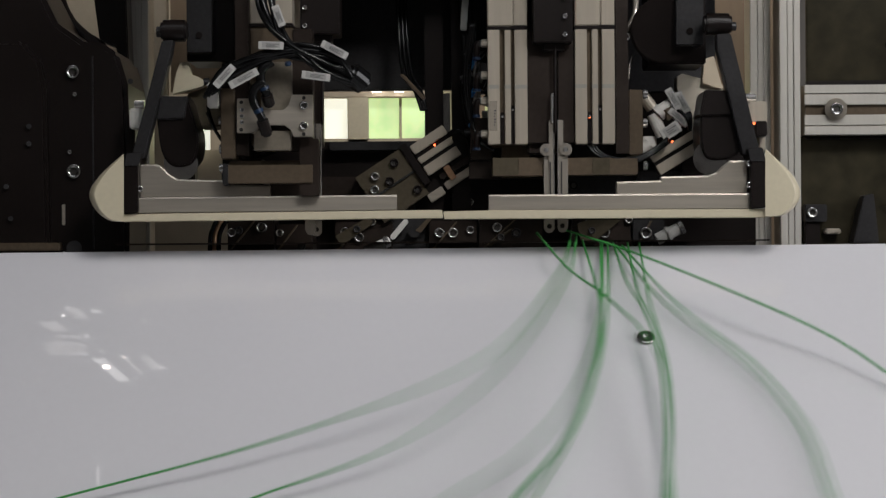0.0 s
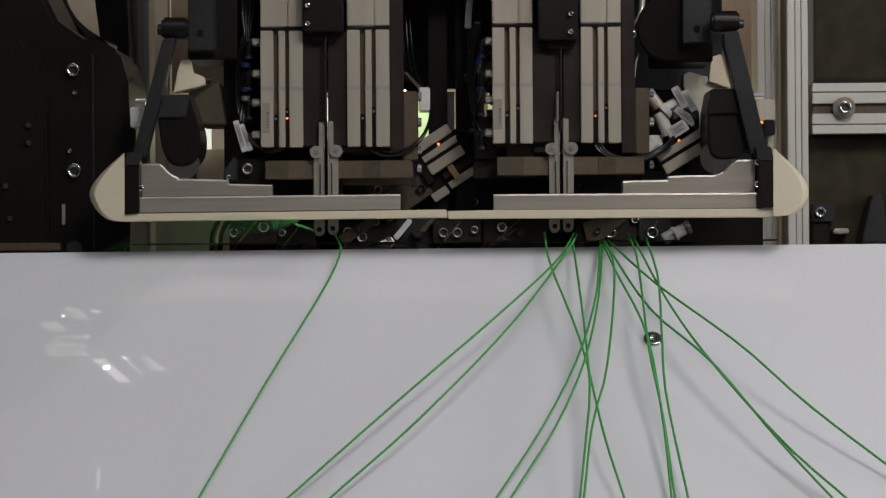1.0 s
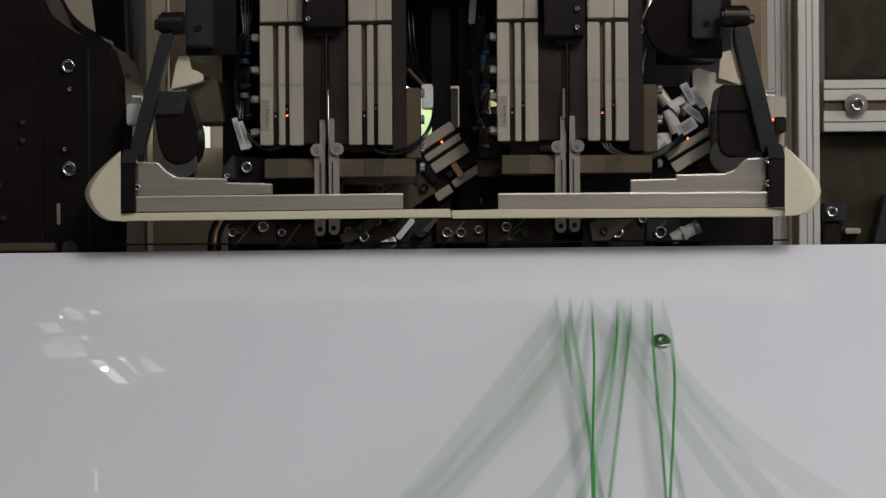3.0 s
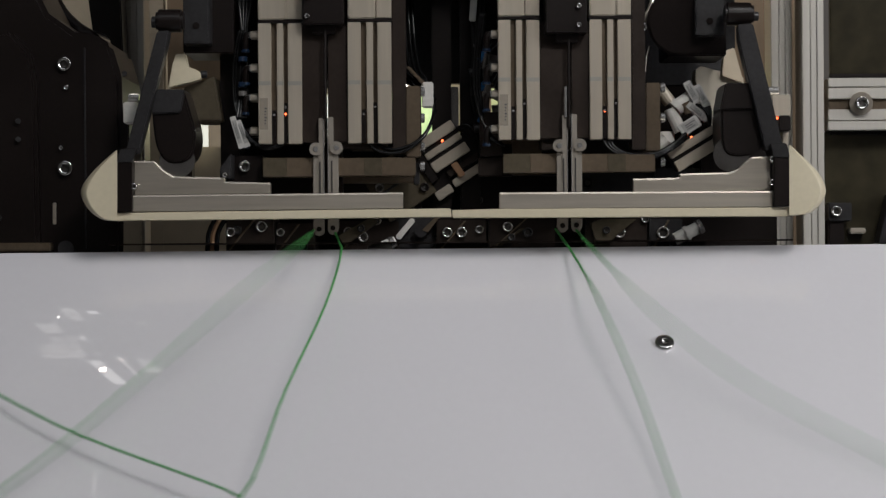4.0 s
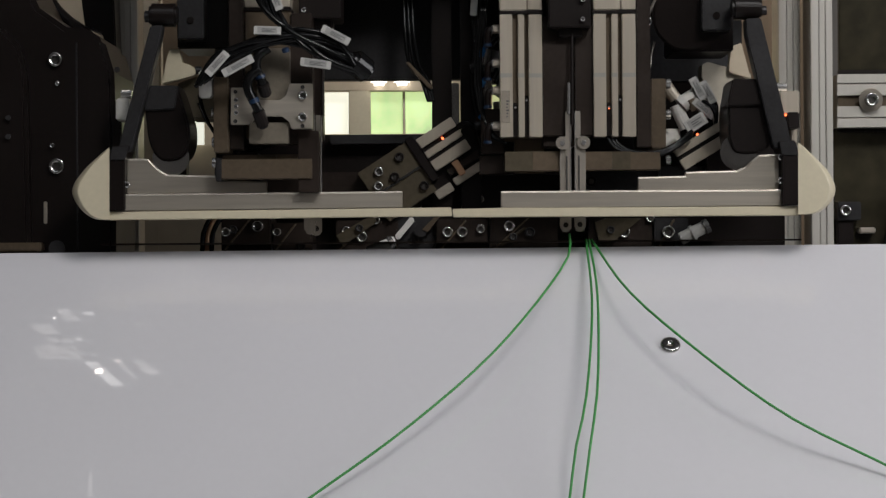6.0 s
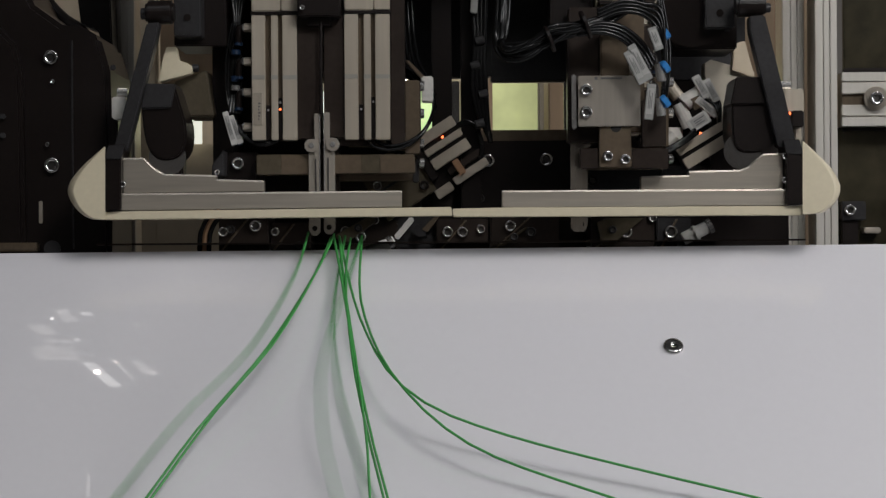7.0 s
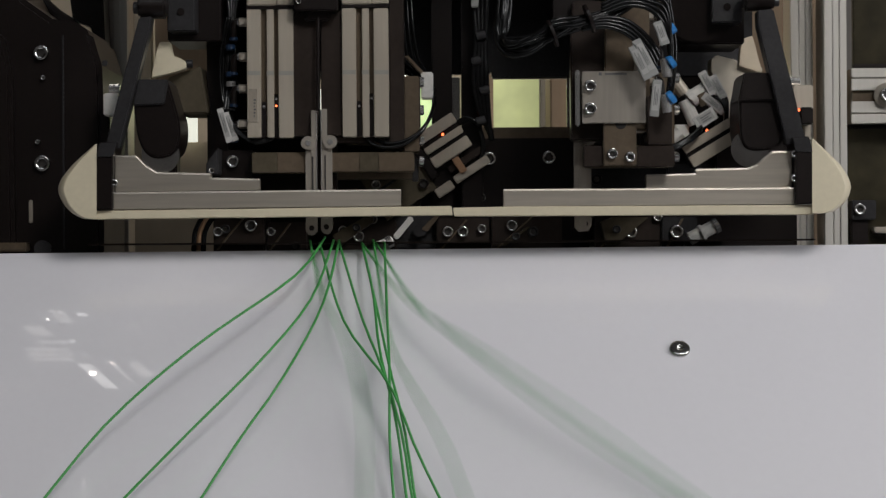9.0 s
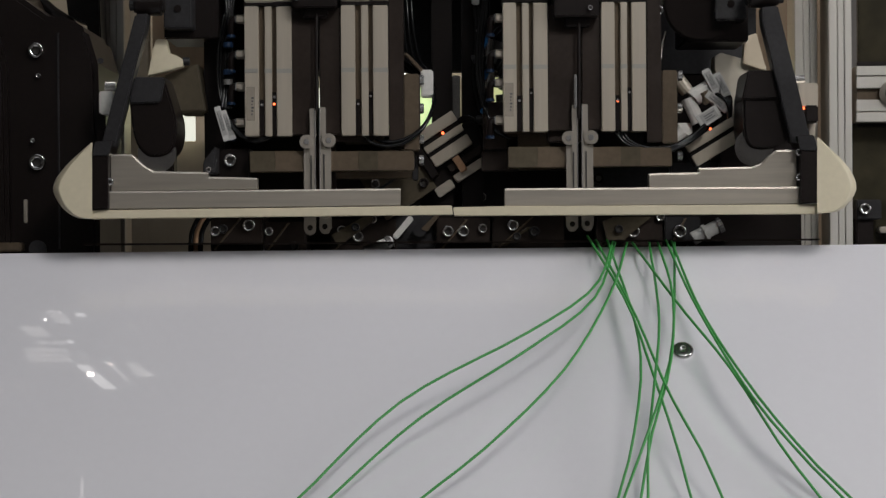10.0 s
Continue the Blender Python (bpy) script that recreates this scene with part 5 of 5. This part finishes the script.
    run("thin green insulated wire hanging from the jaw over the chute", "-0.07 p-@50,-10 0 p 0.07 p+@50,-10 0.3 r 1.04 r 1.18 l 1.42 l 1.72 l 1.93 m-@35,0 2.0 m 2.07 m+@35,0 2.3 m 2.85 m 3.3 gone 10 gone",
        gone=[(1005,1060),(1030,1200),(1050,1330),(1050,1420),(1046,1522)],
        l=[(682,430),(657,602),(647,703),(626,804),(606,887)],
        m=[(1005,420),(1030,560),(1050,690),(1050,780),(1046,882)],
        p=[(1087,430),(1087,564),(1066,687),(1020,790),(938,895)],
        r=[(1076,425),(1071,522),(1045,644),(994,761),(913,890)])
    run("thin green insulated wire hanging from the jaw over the chute", "-0.07 p-@45,-10 0 p 0.07 p+@45,-10 0.3 r 1.04 r 1.18 l 1.42 l 1.72 l 1.93 m-@-40,0 2.0 m 2.07 m+@-40,0 2.3 m 2.85 m 3.3 gone 10 gone",
        gone=[(1045,1065),(1050,1160),(1045,1320),(1050,1420),(1050,1522)],
        l=[(561,420),(571,531),(601,663),(642,774),(684,887)],
        m=[(1045,425),(1050,520),(1045,680),(1050,780),(1050,882)],
        p=[(1051,425),(1087,554),(1076,667),(1040,770),(968,895)],
        r=[(1022,420),(1040,542),(1055,684),(1050,766),(1038,890)])
    run("thin green insulated wire hanging from the jaw over the chute", "-0.07 p-@50,-10 0 p 0.07 p+@50,-10 0.3 r 1.04 r 1.18 l 1.42 l 1.72 l 1.93 m-@35,0 2.0 m 2.07 m+@35,0 2.3 m 2.85 m 3.3 gone 10 gone",
        gone=[(1115,1070),(1095,1240),(1075,1390),(1070,1440),(1065,1522)],
        l=[(647,430),(647,561),(657,723),(670,824),(674,887)],
        m=[(1115,430),(1095,600),(1075,750),(1070,800),(1065,882)],
        p=[(1097,430),(1097,564),(1071,687),(1020,790),(927,895)],
        r=[(1079,425),(1099,481),(1086,654),(1060,756),(1045,890)])
    run("thin green insulated wire hanging from the jaw over the chute", "-0.07 p-@50,20 0 p 0.07 p+@50,20 0.3 r 1.04 r 1.18 l 1.42 l 1.72 l 1.88 m 2.0 m 2.3 m 2.85 m 3.3 gone 10 gone",
        gone=[(980,1060),(1020,1200),(1050,1330),(1070,1430),(1085,1522)],
        l=[(616,430),(637,541),(682,693),(697,784),(710,887)],
        m=[(980,420),(1020,560),(1050,690),(1070,790),(1085,882)],
        p=[(968,412),(1030,481),(1102,533),(1195,646),(1215,895)],
        r=[(972,412),(984,471),(1040,613),(1081,776),(1118,890)])
    run("thin green insulated wire hanging from the jaw over the chute", "-0.07 p-@40,0 0 p 0.07 p+@40,0 0.3 r 1.04 r 1.18 l 1.42 l 1.72 l 1.88 m 2.0 m 2.3 m 2.85 m 3.3 gone 10 gone",
        gone=[(1150,1065),(1155,1150),(1165,1260),(1180,1400),(1170,1522)],
        l=[(667,430),(690,521),(692,683),(702,784),(718,887)],
        m=[(1150,425),(1155,510),(1165,620),(1180,760),(1170,882)],
        p=[(1107,430),(1133,502),(1184,584),(1210,749),(1215,895)],
        r=[(1076,425),(1101,481),(1157,593),(1188,756),(1203,890)])
    run("thin green insulated wire hanging from the jaw over the chute", "-0.07 p-@-40,0 0 p 0.07 p+@-40,0 0.3 r 1.04 r 1.18 l 1.42 l 1.72 l 1.88 m 2.0 m 2.3 m 2.85 m 3.3 gone 10 gone",
        gone=[(1170,1065),(1190,1140),(1190,1260),(1180,1380),(1192,1522)],
        l=[(723,425),(768,521),(804,683),(824,794),(847,887)],
        m=[(1170,425),(1190,500),(1190,620),(1180,740),(1192,882)],
        p=[(1133,430),(1154,523),(1195,626),(1210,759),(1205,895)],
        r=[(1121,415),(1140,460),(1162,623),(1188,745),(1209,890)])
    run("thin green insulated wire hanging from the jaw over the chute", "-0.07 p-@40,0 0 p 0.07 p+@40,0 0.3 r 1.04 r 1.18 l 1.42 l 1.72 l 1.93 m-@50,-20 2.0 m 2.07 m+@50,-20 2.3 m 2.85 m 3.3 gone 10 gone",
        gone=[(1040,1060),(1130,1170),(1180,1290),(1210,1410),(1228,1522)],
        l=[(702,425),(738,561),(793,723),(834,804),(882,887)],
        m=[(1040,420),(1130,530),(1180,650),(1210,770),(1228,882)],
        p=[(1154,430),(1174,533),(1205,646),(1215,770),(1210,895)],
        r=[(1152,415),(1177,491),(1185,603),(1193,705),(1233,890)])
    run("thin green insulated wire hanging from the jaw over the chute", "-0.07 p-@55,-25 0 p 0.07 p+@55,-25 0.3 r 1.04 r 1.18 l 1.42 l 1.72 l 1.93 s-@-50,20 2.0 s 2.07 s+@-50,20 2.3 m 2.85 m 3.3 gone 10 gone",
        gone=[(1090,1065),(1150,1170),(1210,1270),(1310,1410),(1410,1522)],
        l=[(707,430),(743,582),(804,693),(854,774),(915,887)],
        m=[(1090,425),(1150,530),(1210,630),(1310,770),(1410,882)],
        p=[(1112,435),(1205,543),(1349,646),(1462,770),(1514,895)],
        r=[(1079,425),(1162,547),(1274,644),(1396,786),(1493,890)],
        s=[(1003,430),(1093,561),(1174,691),(1244,802),(1325,885)])
    run("thin green insulated wire hanging from the jaw over the chute", "-0.07 p-@-50,25 0 p 0.07 p+@-50,25 0.3 r 1.04 r 1.18 q 1.42 l 1.72 l 1.88 m 2.0 m 2.3 m 2.85 m 3.3 gone 10 gone",
        gone=[(1100,1065),(1170,1160),(1270,1280),(1380,1420),(1495,1522)],
        l=[(652,430),(723,541),(854,632),(1006,764),(1176,887)],
        m=[(1100,425),(1170,520),(1270,640),(1380,780),(1495,882)],
        p=[(1123,435),(1226,543),(1359,646),(1452,759),(1503,895)],
        q=[(663,430),(734,562),(866,704),(1089,826),(1414,879)],
        r=[(1130,415),(1193,532),(1274,644),(1406,791),(1518,890)])
    run("thin green insulated wire hanging from the jaw over the chute", "-0.1 x -0.04 p-@-8,8 0 p 0.04 p+@-8,8 0.12 w 0.3 r 1.04 r 1.18 q 1.42 l 1.72 l 1.88 s 2.0 s 2.3 m 2.85 m 3.3 gone 10 gone",
        gone=[(1140,1065),(1220,1200),(1320,1295),(1440,1380),(1580,1455)],
        l=[(733,430),(783,541),(905,673),(1087,784),(1340,887)],
        m=[(1140,425),(1220,560),(1320,655),(1440,740),(1580,815)],
        p=[(1020,407),(1154,451),(1359,533),(1514,605),(1637,687)],
        q=[(709,430),(744,562),(886,704),(1191,719),(1576,806)],
        r=[(1086,425),(1177,506),(1325,613),(1447,720),(1600,837)],
        s=[(1144,430),(1234,446),(1355,455),(1486,458),(1626,462)],
        w=[(1070,420),(1171,492),(1334,593),(1464,691),(1609,800)],
        x=[(934,407),(1124,450),(1403,450),(1601,456),(1685,492)])
    run("thin green insulated wire hanging from the jaw over the chute", "0 away 0.5 away 0.72 r 1.04 r 1.18 l 1.42 l 1.72 l 1.93 s-@80,65 2.0 s 2.07 s+@80,65 2.3 m 2.85 m 3.3 gone 10 gone",
        away=[(-694,520),(-704,600),(-699,700),(-709,800),(-704,882)],
        gone=[(1010,1065),(985,1130),(850,1290),(740,1390),(605,1522)],
        l=[(599,420),(566,491),(500,592),(379,764),(272,887)],
        m=[(1010,425),(985,490),(850,650),(740,750),(605,882)],
        r=[(592,408),(606,435),(582,501),(470,684),(350,890)],
        s=[(1003,430),(952,520),(802,641),(600,792),(419,885)])
    run("thin green insulated wire hanging from the jaw over the chute", "0 away 0.5 away 0.82 fly 0.93 fly 1.03 r 1.17 l 1.42 l 1.72 l 1.88 s 2.0 s 2.3 m 2.85 m 3.3 gone 10 gone",
        away=[(-722,520),(-732,600),(-727,700),(-737,800),(-732,882)],
        fly=[(558,408),(521,393),(430,351),(175,308),(-69,394)],
        gone=[(985,1058),(960,1100),(860,1230),(730,1390),(597,1522)],
        l=[(561,418),(520,455),(399,572),(237,749),(83,887)],
        m=[(985,418),(960,460),(860,590),(730,750),(597,882)],
        r=[(558,408),(523,401),(487,420),(379,471),(247,603)],
        s=[(988,425),(963,470),(802,571),(600,722),(399,885)])
    run("thin green insulated wire held by a finger tip", "0 away 3.35 away 3.7 fly-@0,80 3.8 fly 3.87 fly+@0,100 3.93 c-@45,50 4.0 c 4.07 c+@45,50 4.25 c 4.6 c 4.9 d 5.0 d 5.15 f 5.4 f 5.62 f 5.82 g 6.78 g 6.95 h 7.0 h 7.3 h 7.43 h 7.5 j 7.63 m 8.1 m 8.62 m 8.8 o 9.2 o 9.3 y 9.42 s 9.5 s 9.85 z 10 z",
        away=[(-750,520),(-760,600),(-755,700),(-765,800),(-760,882)],
        c=[(559,407),(525,440),(407,537),(144,760),(17,856)],
        d=[(565,407),(507,454),(313,624),(167,741),(21,847)],
        f=[(566,413),(537,445),(412,555),(219,715),(26,864)],
        fly=[(558,406),(523,395),(444,373),(257,302),(109,265),(-48,302)],
        g=[(997,416),(987,468),(873,610),(721,743),(560,859)],
        h=[(599,416),(580,459),(504,591),(400,714),(294,858)],
        j=[(684,428),(656,496),(534,628),(421,741),(336,855)],
        m=[(1045,426),(1064,524),(1064,636),(1051,748),(1029,853)],
        o=[(686,430),(691,550),(695,642),(695,744),(702,847)],
        s=[(1090,419),(1172,467),(1218,586),(1223,714),(1177,845)],
        y=[(888,424),(932,508),(956,614),(959,729),(940,846)],
        z=[(1047,426),(1088,549),(1099,640),(1083,758),(1060,842)])
    run("thin green insulated wire held by a finger tip", "0 away 3.35 away 3.93 c-@30,0 4.0 c 4.07 c+@30,0 4.25 c 4.6 c 4.9 d 5.0 d 5.15 f 5.4 f 5.62 f 5.82 g 6.78 g 6.93 h-@40,0 7.0 h 7.07 h+@40,0 7.3 h 7.43 h 7.5 j 7.63 m 8.1 m 8.62 m 8.8 o 9.2 o 9.3 y 9.42 s 9.5 s 9.85 z 10 z",
        away=[(-778,520),(-788,600),(-783,700),(-793,800),(-788,882)],
        c=[(593,407),(606,440),(578,537),(505,694),(468,800),(438,868),(430,872),(424,868),(388,852),(144,761),(-12,682)],
        d=[(594,406),(607,440),(575,527),(507,673),(434,869)],
        f=[(597,409),(595,459),(581,541),(532,671),(479,866)],
        g=[(1025,425),(1035,535),(1025,686),(1006,781),(997,859)],
        h=[(646,419),(618,506),(580,638),(584,762),(608,858)],
        j=[(680,428),(689,534),(698,637),(703,741),(698,855)],
        m=[(1101,430),(1106,514),(1092,636),(1078,748),(1057,853)],
        o=[(612,430),(649,550),(686,642),(714,735),(732,847)],
        s=[(1154,426),(1200,522),(1209,632),(1204,742),(1172,845)],
        y=[(883,428),(924,536),(948,637),(959,738),(952,846)],
        z=[(1156,430),(1151,585),(1129,676),(1097,767),(1069,842)])
    run("thin green insulated wire held by a finger tip", "0 away 3.35 away 3.93 c-@40,0 4.0 c 4.07 c+@40,0 4.25 c 4.6 c 4.9 c 4.94 d-@-60,0 5.0 d 5.06 d+@-60,0 5.15 e 5.4 f 5.62 f 5.82 g 6.78 g 6.93 h-@-50,0 7.0 h 7.07 h+@-50,0 7.3 h 7.43 h 7.5 j 7.63 m 8.1 m 8.62 m 8.8 o 9.2 o 9.3 y 9.42 s 9.5 s 9.85 z 10 z",
        away=[(-806,520),(-816,600),(-811,700),(-821,800),(-816,882)],
        c=[(979,407),(1003,440),(1052,528),(1120,684),(1186,871)],
        d=[(968,411),(1002,469),(1050,614),(1099,741),(1152,869)],
        e=[(594,416),(594,498),(604,633),(643,759),(691,868)],
        f=[(557,416),(561,469),(583,546),(624,681),(669,866)],
        g=[(1030,425),(1044,516),(1044,667),(1030,781),(1020,859)],
        h=[(618,419),(599,544),(608,667),(636,771),(660,858)],
        j=[(694,428),(698,534),(700,637),(705,741),(708,855)],
        m=[(1049,426),(1082,552),(1089,645),(1082,748),(1064,853)],
        o=[(649,430),(677,550),(695,633),(718,726),(737,847)],
        s=[(1163,426),(1204,531),(1237,614),(1227,733),(1177,845)],
        y=[(906,428),(940,540),(966,624),(972,730),(957,846)],
        z=[(1115,430),(1129,549),(1120,658),(1110,749),(1109,842)])
    run("thin green insulated wire held by a finger tip", "0 away 3.35 away 3.93 c-@-40,45 4.0 c 4.07 c+@-40,45 4.25 c 4.6 c 4.9 c 4.94 d-@-45,20 5.0 d 5.06 d+@-45,20 5.15 e 5.4 f 5.62 f 5.82 g 6.78 g 6.95 h 7.0 h 7.3 i 7.43 i 7.5 j 7.63 m 8.1 m 8.62 m 8.8 v 8.93 o-@-40,40 9.0 o 9.07 o+@-40,40 9.2 o 9.3 y 9.43 s-@60,-40 9.5 s 9.57 s+@60,-40 9.85 z 10 z",
        away=[(-834,520),(-844,600),(-839,700),(-849,800),(-844,882)],
        c=[(1013,406),(1052,450),(1159,557),(1315,674),(1550,799)],
        d=[(977,411),(1070,498),(1205,595),(1361,692),(1545,799)],
        e=[(604,416),(604,556),(682,682),(875,745),(1282,769)],
        f=[(600,413),(619,469),(720,594),(865,705),(1174,866)],
        g=[(1035,425),(1101,516),(1234,629),(1367,724),(1519,800)],
        h=[(608,419),(646,563),(722,676),(892,752),(1318,858)],
        i=[(647,419),(684,543),(778,656),(910,760),(1127,856)],
        j=[(717,428),(769,571),(873,684),(995,769),(1141,855)],
        m=[(1087,426),(1134,514),(1208,617),(1311,739),(1421,853)],
        o=[(649,430),(723,523),(843,606),(1009,716),(1194,847)],
        s=[(1026,415),(1127,494),(1237,586),(1337,696),(1420,845)],
        v=[(640,430),(695,606),(843,685),(1213,765),(1454,828)],
        y=[(838,422),(925,508),(1040,596),(1173,706),(1307,846)],
        z=[(1151,428),(1197,540),(1279,667),(1370,776),(1438,842)])
    run("thin green insulated wire held by a finger tip", "0 away 5.9 away 6.3 g 6.78 g 6.95 h 7.0 h 7.3 h 7.43 h 7.5 j 7.63 m 8.1 m 8.62 m 8.8 o 9.2 o 9.3 y 9.42 s 9.5 s 9.85 z 10 z",
        away=[(-862,520),(-872,600),(-867,700),(-877,800),(-872,882)],
        g=[(1044,425),(1068,535),(1082,648),(1092,753),(1097,859)],
        h=[(599,419),(613,496),(636,629),(665,762),(691,858)],
        j=[(703,428),(703,534),(698,637),(703,741),(714,855)],
        m=[(979,410),(1040,496),(1087,627),(1120,748),(1145,853)],
        o=[(580,430),(621,559),(695,661),(737,762),(778,847)],
        s=[(1072,426),(1117,513),(1159,623),(1172,733),(1186,845)],
        y=[(826,428),(869,536),(927,642),(954,748),(982,846)],
        z=[(1015,419),(1079,530),(1115,631),(1151,740),(1179,842)])
    run("thin green insulated wire held by a finger tip", "0 away 5.9 away 6.3 g 6.78 g 6.95 h 7.0 h 7.3 i 7.43 i 7.5 j 7.63 m 8.1 m 8.62 m 8.8 v 8.93 o-@-30,35 9.0 o 9.07 o+@-30,35 9.2 o 9.3 y 9.43 s-@55,-40 9.5 s 9.57 s+@55,-40 9.85 z 10 z",
        away=[(-890,520),(-900,600),(-895,700),(-905,800),(-900,882)],
        g=[(1035,425),(1092,525),(1177,639),(1262,753),(1344,859)],
        h=[(646,421),(646,534),(703,657),(835,771),(1072,858)],
        i=[(647,421),(665,534),(760,647),(882,750),(1033,856)],
        j=[(713,428),(760,562),(844,684),(948,778),(1070,855)],
        m=[(1073,426),(1124,496),(1199,608),(1283,748),(1375,853)],
        o=[(672,430),(741,532),(852,624),(1000,735),(1170,847)],
        s=[(1035,419),(1136,504),(1246,595),(1347,705),(1438,845)],
        v=[(649,430),(704,606),(815,708),(982,773),(1130,848)],
        y=[(854,424),(938,518),(1049,610),(1174,720),(1304,846)],
        z=[(1142,426),(1188,530),(1270,667),(1352,767),(1425,842)])
    run("thin green insulated wire held by a finger tip", "0 away 5.9 away 6.3 g 6.78 g 6.95 h 7.0 h 7.3 h 7.43 h 7.5 j 7.63 m 8.1 m 8.62 m 8.8 o-@50,0 8.93 o-@50,0 9.0 o 9.07 o+@50,0 9.2 o 9.3 y 9.42 s 9.5 s 9.85 z 10 z",
        away=[(-918,520),(-928,600),(-923,700),(-933,800),(-928,882)],
        g=[(593,409),(603,449),(551,592),(456,743),(376,859)],
        h=[(594,421),(565,487),(485,610),(371,743),(286,858)],
        j=[(670,428),(628,515),(477,647),(355,750),(256,855)],
        m=[(1031,426),(993,514),(891,627),(760,748),(634,853)],
        o=[(564,426),(585,513),(631,606),(654,716),(654,847)],
        s=[(1035,426),(1072,522),(1136,650),(1168,751),(1183,845)],
        y=[(800,426),(828,518),(884,628),(911,734),(918,846)],
        z=[(1029,426),(1088,540),(1142,667),(1197,767),(1229,842)])
    run("thin green insulated wire held by a finger tip", "0 away 5.9 away 6.3 g 6.78 g 6.93 h-@20,15 7.0 h 7.07 h+@20,15 7.3 h 7.43 h 7.5 j 7.63 m 8.1 m 8.62 m 8.8 o 9.2 o 9.3 y 9.43 s-@75,55 9.5 s 9.57 s+@75,55 9.85 z 10 z",
        away=[(-946,520),(-956,600),(-951,700),(-961,800),(-956,882)],
        g=[(551,413),(532,478),(494,592),(446,705),(370,859)],
        h=[(556,413),(532,487),(457,610),(343,724),(234,858)],
        j=[(666,428),(609,524),(459,647),(327,750),(238,855)],
        m=[(1017,426),(1003,486),(909,570),(704,701),(517,853)],
        o=[(612,426),(585,532),(520,652),(455,744),(388,847)],
        s=[(1099,430),(1081,577),(1007,696),(888,788),(778,845)],
        y=[(856,428),(833,554),(764,674),(672,766),(583,846)],
        z=[(1079,430),(1051,512),(978,631),(860,749),(742,842)])
    run("thin green insulated wire held by a finger tip", "0 away 8.15 away 8.4 n 8.62 n 8.8 o 9.2 o 9.3 y 9.43 s-@15,10 9.5 s 9.57 s+@15,10 9.85 z 10 z",
        away=[(-974,520),(-984,600),(-979,700),(-989,800),(-984,882)],
        n=[(597,407),(606,430),(574,523),(463,681),(314,850)],
        o=[(603,426),(566,523),(483,624),(372,735),(262,847)],
        s=[(1067,430),(1007,549),(824,632),(577,742),(401,845)],
        y=[(835,428),(786,536),(654,628),(474,738),(332,846)],
        z=[(1060,430),(1024,521),(915,603),(742,713),(596,842)])
    run("thin green insulated wire held by a finger tip", "0 away 8.15 away 8.42 n-@-60,210 8.5 n 8.58 n+@-60,210 8.8 o 9.2 o 9.3 y 9.42 s 9.5 s 9.85 z 10 z",
        away=[(-1002,520),(-1012,600),(-1007,700),(-1017,800),(-1012,882)],
        n=[(563,407),(542,389),(491,362),(240,310),(26,337)],
        o=[(589,421),(538,486),(382,596),(243,716),(133,847)],
        s=[(1053,430),(998,531),(797,614),(522,687),(288,845)],
        y=[(821,426),(768,508),(590,605),(382,702),(210,846)],
        z=[(1056,428),(1024,503),(915,576),(714,685),(548,842)])
    run("thin green insulated wire held by a finger tip", "0 away 5.9 away 6.3 g 6.78 g 6.95 h 7.0 h 7.3 h 7.43 h 7.5 j 7.63 m 8.04 m 8.2 n 8.62 n 8.8 o-@45,0 8.93 o-@45,0 9.0 o 9.07 o+@45,0 9.2 o 9.3 y 9.43 s-@40,-50 9.5 s 9.57 s+@40,-50 9.85 z 10 z",
        away=[(-1030,520),(-1040,600),(-1035,700),(-1045,800),(-1040,882)],
        g=[(1049,425),(1044,554),(1030,686),(1016,781),(1006,859)],
        h=[(627,423),(619,496),(632,629),(655,743),(684,858)],
        j=[(708,428),(708,534),(703,637),(708,741),(722,855)],
        m=[(1087,430),(1152,477),(1274,561),(1386,645),(1526,748)],
        n=[(1062,426),(1131,505),(1261,588),(1382,681),(1521,806)],
        o=[(668,426),(695,587),(741,679),(783,753),(820,847)],
        s=[(1090,430),(1218,531),(1328,614),(1411,696),(1512,769)],
        y=[(879,428),(956,559),(1034,646),(1097,724),(1166,808)],
        z=[(1088,430),(1161,530),(1242,631),(1324,758),(1388,842)])
    run("thin green insulated wire held by a finger tip", "0 away 5.9 away 6.3 g 6.78 g 6.95 h 7.0 h 7.3 h 7.43 h 7.5 j 7.63 m 8.04 m 8.2 n 8.62 n 8.8 o 9.2 o 9.3 y 9.42 s 9.5 s 9.85 z 10 z",
        away=[(-1058,520),(-1068,600),(-1063,700),(-1073,800),(-1068,882)],
        g=[(1039,425),(1058,516),(1061,648),(1044,772),(1025,859)],
        h=[(608,421),(619,515),(638,638),(655,762),(660,858)],
        j=[(698,428),(703,534),(708,637),(713,741),(711,855)],
        m=[(993,416),(1040,486),(1096,608),(1143,748),(1171,853)],
        n=[(972,414),(992,495),(1022,635),(1034,746),(1048,850)],
        o=[(649,430),(668,513),(679,606),(705,716),(723,847)],
        s=[(1099,426),(1140,494),(1200,577),(1216,696),(1195,845)],
        y=[(874,428),(904,504),(940,592),(960,706),(959,846)],
        z=[(1129,430),(1151,512),(1147,621),(1115,740),(1097,842)])


motions()
